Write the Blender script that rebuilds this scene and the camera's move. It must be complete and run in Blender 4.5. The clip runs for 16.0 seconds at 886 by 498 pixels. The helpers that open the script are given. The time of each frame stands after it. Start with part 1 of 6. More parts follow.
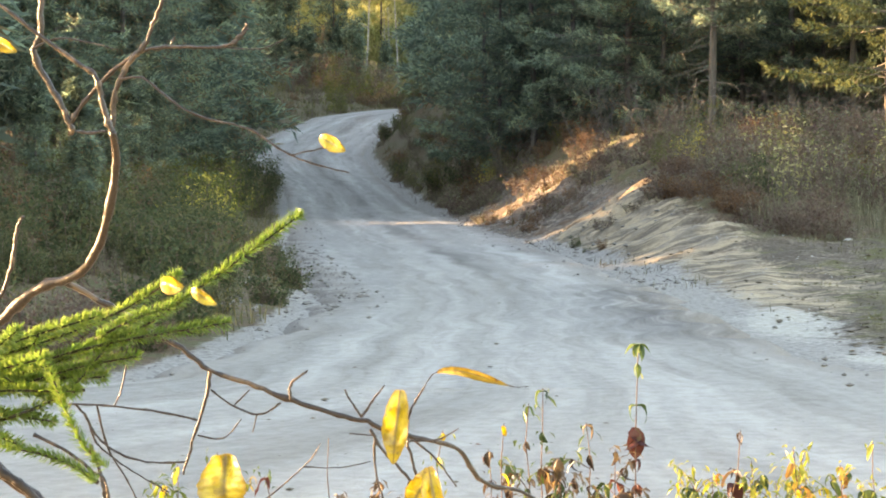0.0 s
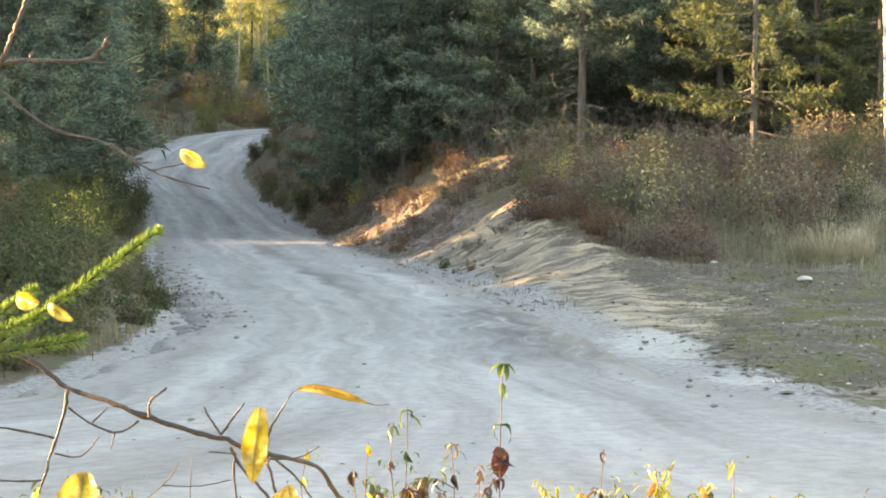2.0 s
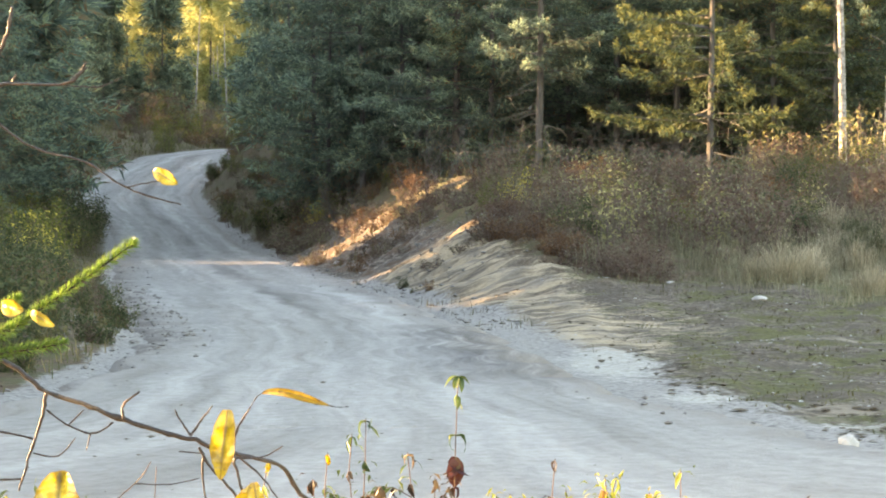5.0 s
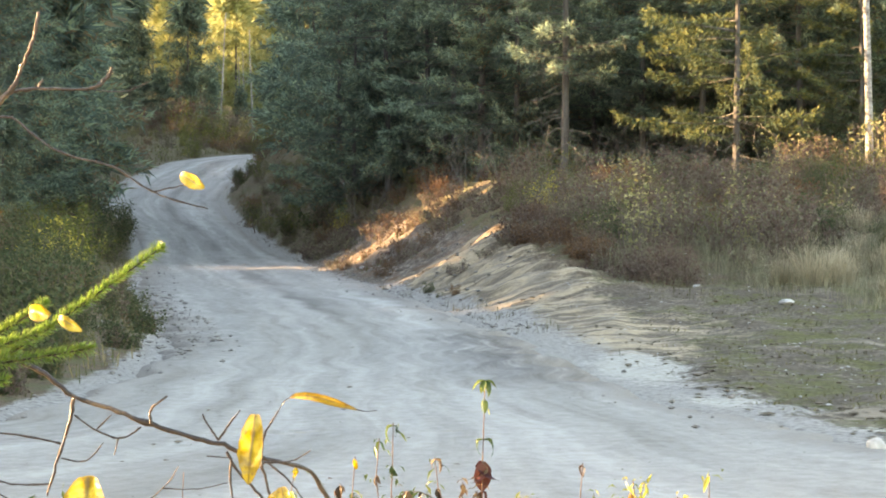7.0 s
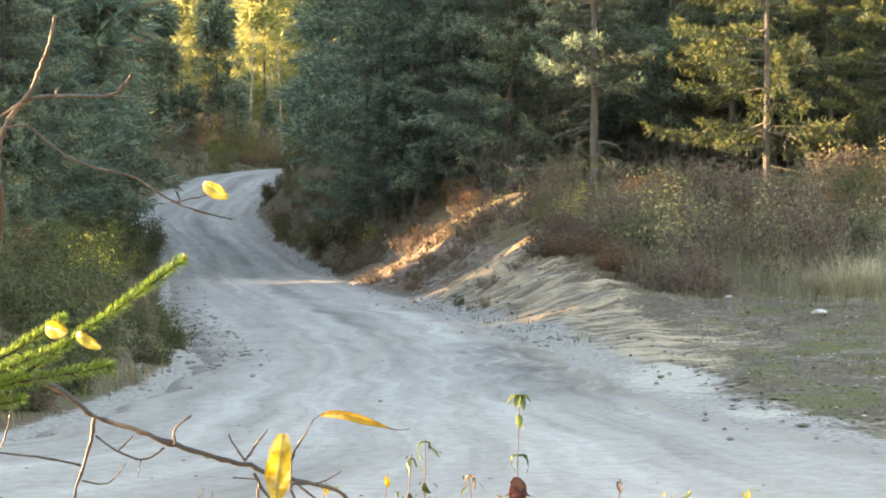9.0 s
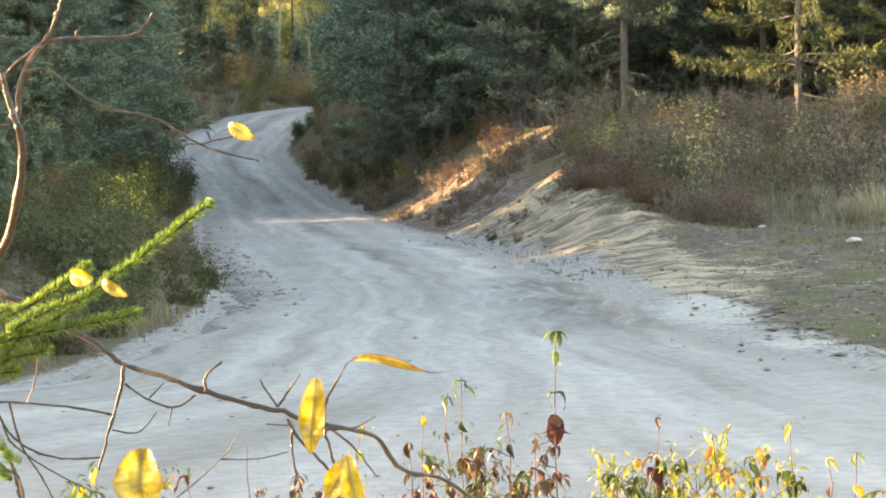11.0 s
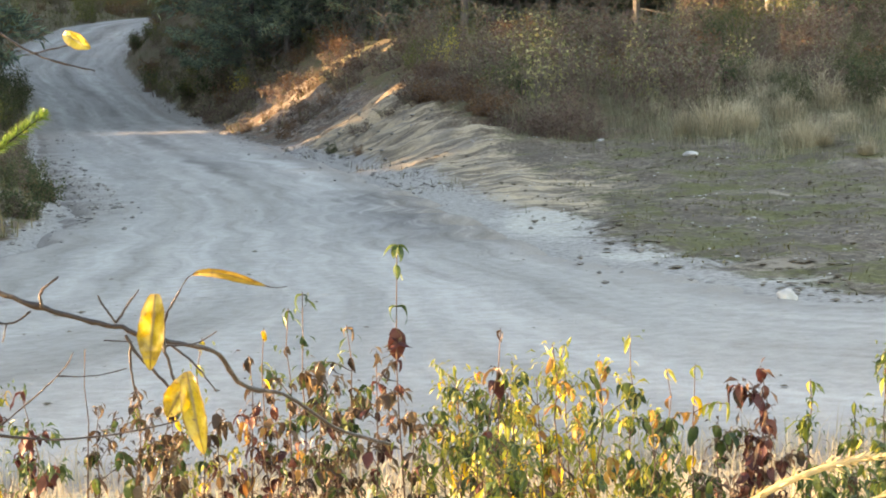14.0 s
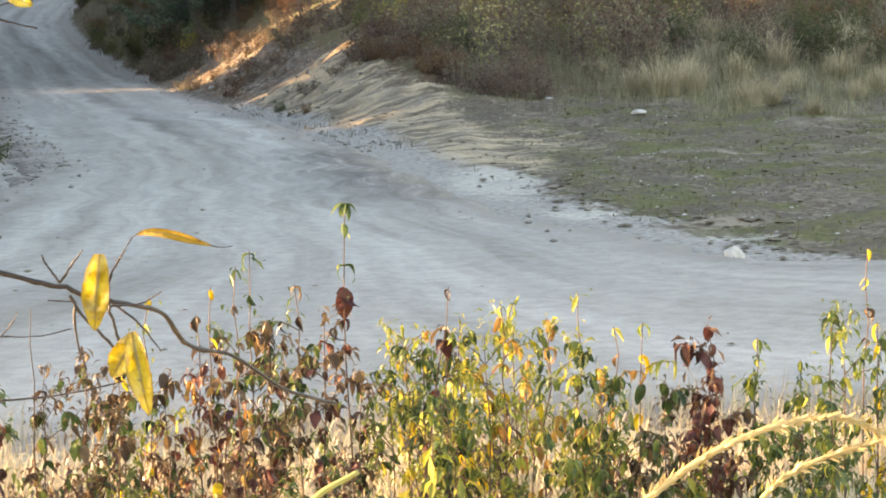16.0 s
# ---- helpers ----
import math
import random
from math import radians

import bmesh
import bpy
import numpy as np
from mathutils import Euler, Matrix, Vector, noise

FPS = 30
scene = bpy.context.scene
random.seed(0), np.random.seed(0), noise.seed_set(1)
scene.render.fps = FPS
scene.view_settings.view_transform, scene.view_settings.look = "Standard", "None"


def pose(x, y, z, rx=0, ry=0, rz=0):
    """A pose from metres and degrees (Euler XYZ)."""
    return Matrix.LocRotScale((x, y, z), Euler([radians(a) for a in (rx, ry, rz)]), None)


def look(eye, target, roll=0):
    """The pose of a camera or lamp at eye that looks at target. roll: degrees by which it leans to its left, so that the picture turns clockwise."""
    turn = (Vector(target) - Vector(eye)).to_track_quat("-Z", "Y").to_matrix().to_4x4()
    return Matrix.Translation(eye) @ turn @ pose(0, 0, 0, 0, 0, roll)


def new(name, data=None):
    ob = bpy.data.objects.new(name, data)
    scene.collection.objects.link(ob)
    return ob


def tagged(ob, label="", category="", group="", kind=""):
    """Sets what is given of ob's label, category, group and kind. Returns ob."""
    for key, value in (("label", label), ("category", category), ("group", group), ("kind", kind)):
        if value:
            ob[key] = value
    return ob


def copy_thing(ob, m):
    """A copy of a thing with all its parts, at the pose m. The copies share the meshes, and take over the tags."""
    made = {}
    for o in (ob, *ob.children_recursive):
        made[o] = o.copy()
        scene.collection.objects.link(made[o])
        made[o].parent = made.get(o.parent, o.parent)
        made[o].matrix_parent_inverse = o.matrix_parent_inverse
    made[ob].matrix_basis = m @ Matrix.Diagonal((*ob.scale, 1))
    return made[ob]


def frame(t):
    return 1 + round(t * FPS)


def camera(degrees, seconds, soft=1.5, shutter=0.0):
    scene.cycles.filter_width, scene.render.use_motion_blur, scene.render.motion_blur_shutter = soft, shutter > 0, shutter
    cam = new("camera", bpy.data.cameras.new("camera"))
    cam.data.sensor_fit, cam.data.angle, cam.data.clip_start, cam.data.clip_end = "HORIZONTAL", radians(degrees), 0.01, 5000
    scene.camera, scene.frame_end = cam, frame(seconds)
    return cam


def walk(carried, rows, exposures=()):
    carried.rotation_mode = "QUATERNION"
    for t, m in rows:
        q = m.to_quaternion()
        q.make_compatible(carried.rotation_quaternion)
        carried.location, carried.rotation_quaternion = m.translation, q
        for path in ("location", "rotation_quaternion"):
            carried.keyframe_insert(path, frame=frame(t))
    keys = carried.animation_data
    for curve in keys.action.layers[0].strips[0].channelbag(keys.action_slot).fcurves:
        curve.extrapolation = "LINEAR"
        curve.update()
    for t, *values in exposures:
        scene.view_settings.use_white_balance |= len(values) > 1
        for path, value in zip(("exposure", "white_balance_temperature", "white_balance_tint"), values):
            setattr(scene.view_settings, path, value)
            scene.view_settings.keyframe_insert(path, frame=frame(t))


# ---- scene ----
cam = camera(24.245, 16.0, soft=1.9)
walk(cam, [
    (0.0, pose(-0.0038, 0.0287, 1.6138, 87.7285, 0, 4.9017) @ pose(0, 0, 0, 0, 0, -0.6510)),
    (0.5, pose(-0.0038, 0.0248, 1.6116, 87.5366, 0, 4.5097) @ pose(0, 0, 0, 0, 0, -0.5996)),
    (1.0, pose(-0.0010, 0.0275, 1.6108, 87.5466, 0, 3.6373) @ pose(0, 0, 0, 0, 0, -0.5061)),
    (1.5, pose(0.0038, 0.0318, 1.6107, 87.9494, 0, 2.4287) @ pose(0, 0, 0, 0, 0, -0.3052)),
    (2.0, pose(0.0065, 0.0339, 1.6095, 88.2798, 0, 1.2802) @ pose(0, 0, 0, 0, 0, -0.1708)),
    (2.5, pose(0.0128, -0.0245, 1.6087, 88.2826, 0, 0.5134) @ pose(0, 0, 0, 0, 0, -0.0535)),
    (3.0, pose(0.0161, -0.1122, 1.6071, 88.3750, 0, 0.1762) @ pose(0, 0, 0, 0, 0, -0.0302)),
    (3.5, pose(0.0144, -0.1463, 1.6048, 88.5237, 0, 0.0002) @ pose(0, 0, 0, 0, 0, 0.0001)),
    (4.0, pose(0.0155, -0.1550, 1.6039, 88.6738, 0, 0.0030) @ pose(0, 0, 0, 0, 0, -0.0235)),
    (6.5, pose(0.0114, -0.1467, 1.6032, 88.9378, 0, 0.6098) @ pose(0, 0, 0, 0, 0, -0.2191)),
    (7.0, pose(0.0117, -0.1449, 1.6018, 88.9764, 0, 0.8413) @ pose(0, 0, 0, 0, 0, -0.3032)),
    (7.5, pose(0.0109, -0.1415, 1.6001, 89.0244, 0, 1.0596) @ pose(0, 0, 0, 0, 0, -0.3956)),
    (8.0, pose(0.0063, -0.1121, 1.5994, 89.0541, 0, 1.2923) @ pose(0, 0, 0, 0, 0, -0.3882)),
    (10.3, pose(-0.0000, 0.0464, 1.5947, 89.6856, 0, 2.2497) @ pose(0, 0, 0, 0, 0, -1.5496)),
    (10.5, pose(-0.0025, 0.0475, 1.5966, 89.1218, 0, 2.3219) @ pose(0, 0, 0, 0, 0, -1.6879)),
    (11.0, pose(-0.0002, 0.0419, 1.6001, 87.5635, 0, 2.5961) @ pose(0, 0, 0, 0, 0, -1.9061)),
    (11.5, pose(0.0020, 0.0393, 1.5982, 86.1474, 0, 3.4516) @ pose(0, 0, 0, 0, 0, -2.1605)),
    (12.0, pose(-0.0005, 0.0378, 1.5956, 85.2858, 0, 1.8107) @ pose(0, 0, 0, 0, 0, -2.0236)),
    (12.5, pose(-0.0039, 0.0656, 1.5966, 85.0832, 0, -0.4154) @ pose(0, 0, 0, 0, 0, -1.9055)),
    (13.0, pose(-0.0037, 0.0623, 1.5992, 85.0536, 0, -0.8716) @ pose(0, 0, 0, 0, 0, -1.8183)),
    (13.5, pose(-0.0034, 0.0723, 1.5993, 85.0313, 0, -1.3242) @ pose(0, 0, 0, 0, 0, -1.7513)),
    (14.0, pose(-0.0049, 0.0781, 1.5982, 85.0192, 0, -1.7873) @ pose(0, 0, 0, 0, 0, -1.6297)),
    (14.5, pose(-0.0091, 0.0840, 1.5963, 84.9853, 0, -2.2370) @ pose(0, 0, 0, 0, 0, -1.5848)),
    (15.0, pose(-0.0055, 0.0701, 1.5945, 84.8467, 0, -2.6280) @ pose(0, 0, 0, 0, 0, -1.6256)),
    (15.5, pose(-0.0025, 0.0830, 1.5958, 84.3998, 0, -3.0096) @ pose(0, 0, 0, 0, 0, -1.6629)),
    (16.0, pose(-0.0018, 0.0883, 1.5987, 83.8205, 0, -3.1860) @ pose(0, 0, 0, 0, 0, -1.5214)),
], exposures=[(0.0, 3.8, 8800, 17), (10.8, 3.8, 8800, 17), (12.2, 3.46, 8500, 18), (16.0, 3.48, 8700, 18)])

# world and sun: low evening sun from the left, slightly ahead of the camera
SUN_WAY = Vector((-0.985, 0.12, 0.185)).normalized()
world = bpy.data.worlds.new("world")
scene.world = world
world.use_nodes = True
wt = world.node_tree
sky = wt.nodes.new("ShaderNodeTexSky")
sky.sky_type = "NISHITA"
sky.sun_disc = False
sky.sun_elevation = math.asin(SUN_WAY.z)
sky.sun_rotation = math.atan2(SUN_WAY.x, SUN_WAY.y)
wt.nodes["Background"].inputs["Strength"].default_value = 0.12
wt.links.new(sky.outputs[0], wt.nodes["Background"].inputs["Color"])
sun_data = bpy.data.lights.new("sun", "SUN")
sun_data.energy, sun_data.angle, sun_data.color = 3.1, radians(0.5), (1.0, 0.75, 0.48)
sun = new("sun", sun_data)
sun.matrix_world = look(SUN_WAY * 50, (0, 0, 0))


# ---- materials ----
def nodes_of(name, rough=0.8):
    mat = bpy.data.materials.new(name)
    mat.use_nodes = True
    nt = mat.node_tree
    b = nt.nodes["Principled BSDF"]
    b.inputs["Roughness"].default_value = rough
    b.inputs["Specular IOR Level"].default_value = 0.25
    return mat, nt, b


def noise_tex(nt, scale, detail=4.0, coord=None, stretch=None, rough=0.55):
    n = nt.nodes.new("ShaderNodeTexNoise")
    n.inputs["Scale"].default_value = scale
    n.inputs["Detail"].default_value = detail
    n.inputs["Roughness"].default_value = rough
    if coord is None:
        coord = nt.nodes.new("ShaderNodeTexCoord").outputs["Object"]
    if stretch:
        mp = nt.nodes.new("ShaderNodeMapping")
        mp.inputs["Scale"].default_value = stretch
        nt.links.new(coord, mp.inputs["Vector"])
        coord = mp.outputs[0]
    nt.links.new(coord, n.inputs["Vector"])
    return n.outputs["Fac"]


def ramp(nt, fac, stops):
    r = nt.nodes.new("ShaderNodeValToRGB")
    while len(r.color_ramp.elements) < len(stops):
        r.color_ramp.elements.new(0.5)
    for e, (p, c) in zip(r.color_ramp.elements, stops):
        e.position, e.color = p, (*c, 1.0)
    nt.links.new(fac, r.inputs[0])
    return r.outputs[0]


def mix(nt, fac, a, b, mode="MIX"):
    m = nt.nodes.new("ShaderNodeMix")
    m.data_type, m.blend_type = "RGBA", mode
    for slot, v in ((0, fac), (6, a), (7, b)):
        if isinstance(v, (int, float)):
            m.inputs[slot].default_value = v
        elif isinstance(v, tuple):
            m.inputs[slot].default_value = (*v, 1.0)
        else:
            nt.links.new(v, m.inputs[slot])
    return m.outputs[2]


def calc(nt, op, a, b=0.0, c=0.0):
    m = nt.nodes.new("ShaderNodeMath")
    m.operation = op
    for i, v in enumerate((a, b, c)):
        if isinstance(v, (int, float)):
            m.inputs[i].default_value = v
        else:
            nt.links.new(v, m.inputs[i])
    return m.outputs[0]


def attr(nt, name):
    a = nt.nodes.new("ShaderNodeAttribute")
    a.attribute_name = name
    return a.outputs["Fac"]


def bump(nt, b, height, strength, distance):
    n = nt.nodes.new("ShaderNodeBump")
    n.inputs["Strength"].default_value, n.inputs["Distance"].default_value = strength, distance
    nt.links.new(height, n.inputs["Height"])
    nt.links.new(n.outputs[0], b.inputs["Normal"])


def leaf_mat(name, stops, translucent=0.35, rough=0.75, gloss=0.1):
    """Foliage: each leaf takes its own tone from the stops; light shines through in part."""
    mat, nt, b = nodes_of(name, rough)
    b.inputs["Specular IOR Level"].default_value = gloss
    isl = nt.nodes.new("ShaderNodeNewGeometry").outputs["Random Per Island"]
    info = nt.nodes.new("ShaderNodeObjectInfo").outputs["Random"]
    big = noise_tex(nt, 0.9, 2.0)
    fac = calc(nt, "ADD", calc(nt, "MULTIPLY", isl, 0.55), calc(nt, "ADD", calc(nt, "MULTIPLY", info, 0.2), calc(nt, "MULTIPLY_ADD", big, 0.8, -0.25)))
    col = ramp(nt, fac, stops)
    nt.links.new(col, b.inputs["Base Color"])
    if translucent:
        tr = nt.nodes.new("ShaderNodeBsdfTranslucent")
        nt.links.new(col, tr.inputs["Color"])
        ms = nt.nodes.new("ShaderNodeMixShader")
        ms.inputs[0].default_value = translucent
        nt.links.new(b.outputs[0], ms.inputs[1])
        nt.links.new(tr.outputs[0], ms.inputs[2])
        nt.links.new(ms.outputs[0], nt.nodes["Material Output"].inputs["Surface"])
    return mat


def bark_mat(name, dark, light, scale=14.0, stretch=(1, 1, 0.2)):
    mat, nt, b = nodes_of(name, 0.85)
    n = noise_tex(nt, scale, 5.0, stretch=stretch)
    big = noise_tex(nt, 2.0, 3.0)
    col = ramp(nt, n, [(0.3, dark), (0.72, light)])
    nt.links.new(mix(nt, calc(nt, "MULTIPLY", big, 0.5), col, dark), b.inputs["Base Color"])
    bump(nt, b, n, 0.6, 0.01)
    return mat


def make_road_mat():
    mat, nt, b = nodes_of("road_gravel", 0.95)
    q, p = attr(nt, "flow_across"), attr(nt, "flow_along")
    comb = nt.nodes.new("ShaderNodeCombineXYZ")
    nt.links.new(q, comb.inputs[0])
    nt.links.new(p, comb.inputs[1])
    streak = noise_tex(nt, 1.0, 5.0, comb.outputs[0], (11.0, 0.045, 1))
    broad = noise_tex(nt, 1.0, 3.0, comb.outputs[0], (4.5, 0.025, 1))
    patch = noise_tex(nt, 0.45, 4.0)
    grain = noise_tex(nt, 60.0, 3.0, rough=0.7)
    pebble = noise_tex(nt, 9.0, 4.0, rough=0.7)
    col = ramp(nt, streak, [(0.28, (0.31, 0.30, 0.285)), (0.48, (0.40, 0.387, 0.37)), (0.68, (0.51, 0.497, 0.48))])
    col = mix(nt, calc(nt, "MULTIPLY", attr(nt, "rut"), 0.78), col, (0.20, 0.19, 0.182))
    col = mix(nt, 0.45, col, ramp(nt, broad, [(0.32, (0.6, 0.59, 0.57)), (0.62, (1.0, 1.0, 1.0))]), "MULTIPLY")
    col = mix(nt, 0.28, col, ramp(nt, patch, [(0.32, (0.66, 0.64, 0.62)), (0.65, (1.0, 1.0, 1.0))]), "MULTIPLY")
    blot = noise_tex(nt, 1.0, 6.0, comb.outputs[0], (20.0, 0.2, 1), 0.66)
    col = mix(nt, 0.6, col, ramp(nt, blot, [(0.34, (0.62, 0.6, 0.575)), (0.5, (0.93, 0.93, 0.92)), (0.7, (1.08, 1.08, 1.07))]), "MULTIPLY")
    col = mix(nt, 0.6, col, ramp(nt, pebble, [(0.3, (0.62, 0.6, 0.58)), (0.6, (1.0, 1.0, 1.0))]), "MULTIPLY")
    col = mix(nt, 0.35, col, ramp(nt, grain, [(0.3, (0.6, 0.6, 0.6)), (0.7, (1.1, 1.1, 1.1))]), "MULTIPLY")
    hp = noise_tex(nt, 1.0, 6.0, comb.outputs[0], (26.0, 0.6, 1), 0.68)
    col = mix(nt, calc(nt, "MULTIPLY", attr(nt, "heap"), 0.9), col, ramp(nt, hp, [(0.38, (0.075, 0.07, 0.066)), (0.53, (0.155, 0.147, 0.14)), (0.67, (0.32, 0.31, 0.295))]))
    gritty = noise_tex(nt, 3.5, 6.0, rough=0.75)
    col = mix(nt, calc(nt, "MULTIPLY", attr(nt, "margin"), 0.9), col, ramp(nt, gritty, [(0.36, (0.10, 0.095, 0.09)), (0.52, (0.20, 0.19, 0.18)), (0.66, (0.37, 0.355, 0.335))]))
    edge = attr(nt, "edge")
    col = mix(nt, calc(nt, "MULTIPLY", edge, calc(nt, "MULTIPLY_ADD", pebble, 1.6, -0.2)), col, (0.20, 0.17, 0.145))
    nt.links.new(col, b.inputs["Base Color"])
    bump(nt, b, calc(nt, "ADD", grain, calc(nt, "MULTIPLY", pebble, 2.0)), 0.7, 0.02)
    return mat


def make_ground_mat():
    mat, nt, b = nodes_of("ground_earth", 0.95)
    big = noise_tex(nt, 0.35, 4.0)
    mid = noise_tex(nt, 2.2, 5.0)
    fine = noise_tex(nt, 14.0, 5.0, rough=0.7)
    speck = noise_tex(nt, 45.0, 3.0, rough=0.7)
    litter = ramp(nt, fine, [(0.3, (0.05, 0.036, 0.026)), (0.5, (0.105, 0.074, 0.046)), (0.68, (0.19, 0.135, 0.08))])
    litter = mix(nt, ramp(nt, mid, [(0.45, (0, 0, 0)), (0.62, (0.8, 0.8, 0.8))]), litter, (0.085, 0.09, 0.04))
    sand = ramp(nt, fine, [(0.3, (0.30, 0.23, 0.15)), (0.7, (0.47, 0.38, 0.265))])
    sand = mix(nt, ramp(nt, mid, [(0.40, (0.85, 0.85, 0.85)), (0.56, (0, 0, 0))]), sand, (0.21, 0.18, 0.145))
    soil = ramp(nt, fine, [(0.34, (0.05, 0.039, 0.03)), (0.5, (0.11, 0.086, 0.065)), (0.66, (0.23, 0.19, 0.148))])
    soil = mix(nt, ramp(nt, big, [(0.54, (0, 0, 0)), (0.64, (0.8, 0.8, 0.8))]), soil, (0.26, 0.218, 0.165))
    moss = mix(nt, ramp(nt, noise_tex(nt, 0.8, 6.0, rough=0.65), [(0.45, (0, 0, 0)), (0.54, (0.9, 0.9, 0.9))]), soil, ramp(nt, fine, [(0.3, (0.04, 0.04, 0.014)), (0.7, (0.12, 0.12, 0.034))]))
    moss = mix(nt, ramp(nt, noise_tex(nt, 1.3, 7.0, rough=0.7), [(0.50, (0, 0, 0)), (0.55, (0.9, 0.9, 0.9))]), moss, ramp(nt, fine, [(0.35, (0.05, 0.04, 0.03)), (0.65, (0.12, 0.095, 0.07))]))
    moss = mix(nt, ramp(nt, noise_tex(nt, 1.9, 6.0, rough=0.7), [(0.56, (0, 0, 0)), (0.66, (0.7, 0.7, 0.7))]), moss, ramp(nt, fine, [(0.3, (0.10, 0.085, 0.064)), (0.7, (0.19, 0.165, 0.128))]))
    dry = ramp(nt, fine, [(0.3, (0.24, 0.195, 0.12)), (0.7, (0.50, 0.43, 0.30))])
    wob = calc(nt, "MULTIPLY_ADD", mid, 0.9, -0.45)
    wob = calc(nt, "ADD", wob, calc(nt, "MULTIPLY_ADD", fine, 0.7, -0.35))

    def soft(name):
        m = nt.nodes.new("ShaderNodeMapRange")
        m.inputs[1].default_value, m.inputs[2].default_value = 0.32, 0.62
        a = attr(nt, name)
        nt.links.new(calc(nt, "ADD", a, calc(nt, "MULTIPLY", wob, calc(nt, "MINIMUM", 1.0, calc(nt, "MULTIPLY", a, 4.0)))), m.inputs[0])
        return m.outputs[0]

    col = mix(nt, soft("moss"), litter, moss)
    col = mix(nt, soft("dry"), col, dry)
    streak = noise_tex(nt, 1.0, 5.0, stretch=(0.9, 3.6, 0.9))
    sand = mix(nt, ramp(nt, streak, [(0.42, (0.9, 0.9, 0.9)), (0.55, (0, 0, 0))]), sand, ramp(nt, fine, [(0.35, (0.075, 0.06, 0.045)), (0.65, (0.17, 0.135, 0.1))]))
    col = mix(nt, soft("sand"), col, sand)
    stony = ramp(nt, fine, [(0.30, (0.10, 0.091, 0.083)), (0.46, (0.235, 0.221, 0.205)), (0.66, (0.36, 0.342, 0.317))])
    col = mix(nt, soft("gravel"), col, stony)
    rub = ramp(nt, noise_tex(nt, 7.0, 6.0, rough=0.75), [(0.36, (0.05, 0.04, 0.033)), (0.52, (0.13, 0.105, 0.085)), (0.68, (0.30, 0.265, 0.225))])
    rub = mix(nt, ramp(nt, mid, [(0.5, (0, 0, 0)), (0.62, (0.8, 0.8, 0.8))]), rub, (0.12, 0.075, 0.048))
    col = mix(nt, soft("rubble"), col, rub)
    col = mix(nt, soft("pale"), col, ramp(nt, fine, [(0.3, (0.25, 0.235, 0.205)), (0.6, (0.42, 0.402, 0.362))]))
    col = mix(nt, 0.35, col, ramp(nt, speck, [(0.3, (0.55, 0.55, 0.55)), (0.7, (1.15, 1.15, 1.15))]), "MULTIPLY")
    nt.links.new(col, b.inputs["Base Color"])
    bump(nt, b, calc(nt, "ADD", fine, calc(nt, "MULTIPLY", speck, 0.5)), 0.8, 0.02)
    return mat


ROAD_MAT, GROUND_MAT = make_road_mat(), make_ground_mat()
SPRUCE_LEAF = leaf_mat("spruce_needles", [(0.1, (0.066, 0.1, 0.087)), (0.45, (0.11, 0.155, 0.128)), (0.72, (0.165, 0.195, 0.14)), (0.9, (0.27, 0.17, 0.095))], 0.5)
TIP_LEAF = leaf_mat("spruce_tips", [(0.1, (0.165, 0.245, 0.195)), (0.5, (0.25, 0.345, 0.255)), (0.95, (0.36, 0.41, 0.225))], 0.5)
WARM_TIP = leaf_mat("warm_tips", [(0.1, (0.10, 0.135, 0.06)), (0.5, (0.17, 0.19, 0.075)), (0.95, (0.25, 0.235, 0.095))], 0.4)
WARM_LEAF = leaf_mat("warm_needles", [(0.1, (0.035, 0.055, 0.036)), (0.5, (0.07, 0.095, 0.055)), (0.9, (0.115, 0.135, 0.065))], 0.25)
LARCH_LEAF = leaf_mat("yellow_needles", [(0.1, (0.17, 0.195, 0.085)), (0.5, (0.31, 0.33, 0.15)), (0.9, (0.44, 0.44, 0.22))], 0.5)
BROWN_LEAF = leaf_mat("brown_leaves", [(0.1, (0.075, 0.048, 0.043)), (0.4, (0.135, 0.09, 0.075)), (0.65, (0.14, 0.125, 0.09)), (0.9, (0.22, 0.215, 0.13))], 0.3)
OLIVE_LEAF = leaf_mat("olive_leaves", [(0.1, (0.045, 0.06, 0.02)), (0.5, (0.09, 0.11, 0.035)), (0.85, (0.20, 0.19, 0.05)), (1.0, (0.34, 0.26, 0.06))], 0.35)
DRY_GRASS = leaf_mat("dry_grass", [(0.1, (0.23, 0.195, 0.135)), (0.6, (0.43, 0.37, 0.265)), (1.0, (0.57, 0.50, 0.38))], 0.3)
GREEN_LEAF = leaf_mat("green_leaves", [(0.1, (0.035, 0.048, 0.027)), (0.5, (0.065, 0.083, 0.042)), (0.85, (0.13, 0.128, 0.062)), (1.0, (0.22, 0.18, 0.08))], 0.35)
PALE_LEAF = leaf_mat("pale_leaves", [(0.1, (0.14, 0.14, 0.06)), (0.5, (0.26, 0.25, 0.115)), (0.9, (0.42, 0.38, 0.20))], 0.35)
RUST_LEAF = leaf_mat("rust_leaves", [(0.1, (0.08, 0.045, 0.03)), (0.5, (0.14, 0.078, 0.046)), (0.9, (0.22, 0.13, 0.06))], 0.3)
DULL_GRASS = leaf_mat("dull_grass", [(0.1, (0.075, 0.067, 0.045)), (0.5, (0.13, 0.12, 0.078)), (0.9, (0.25, 0.228, 0.155))], 0.25)
VERGE_GRASS = leaf_mat("verge_grass", [(0.1, (0.06, 0.07, 0.03)), (0.45, (0.10, 0.105, 0.045)), (0.75, (0.17, 0.14, 0.07)), (1.0, (0.26, 0.20, 0.10))], 0.3)
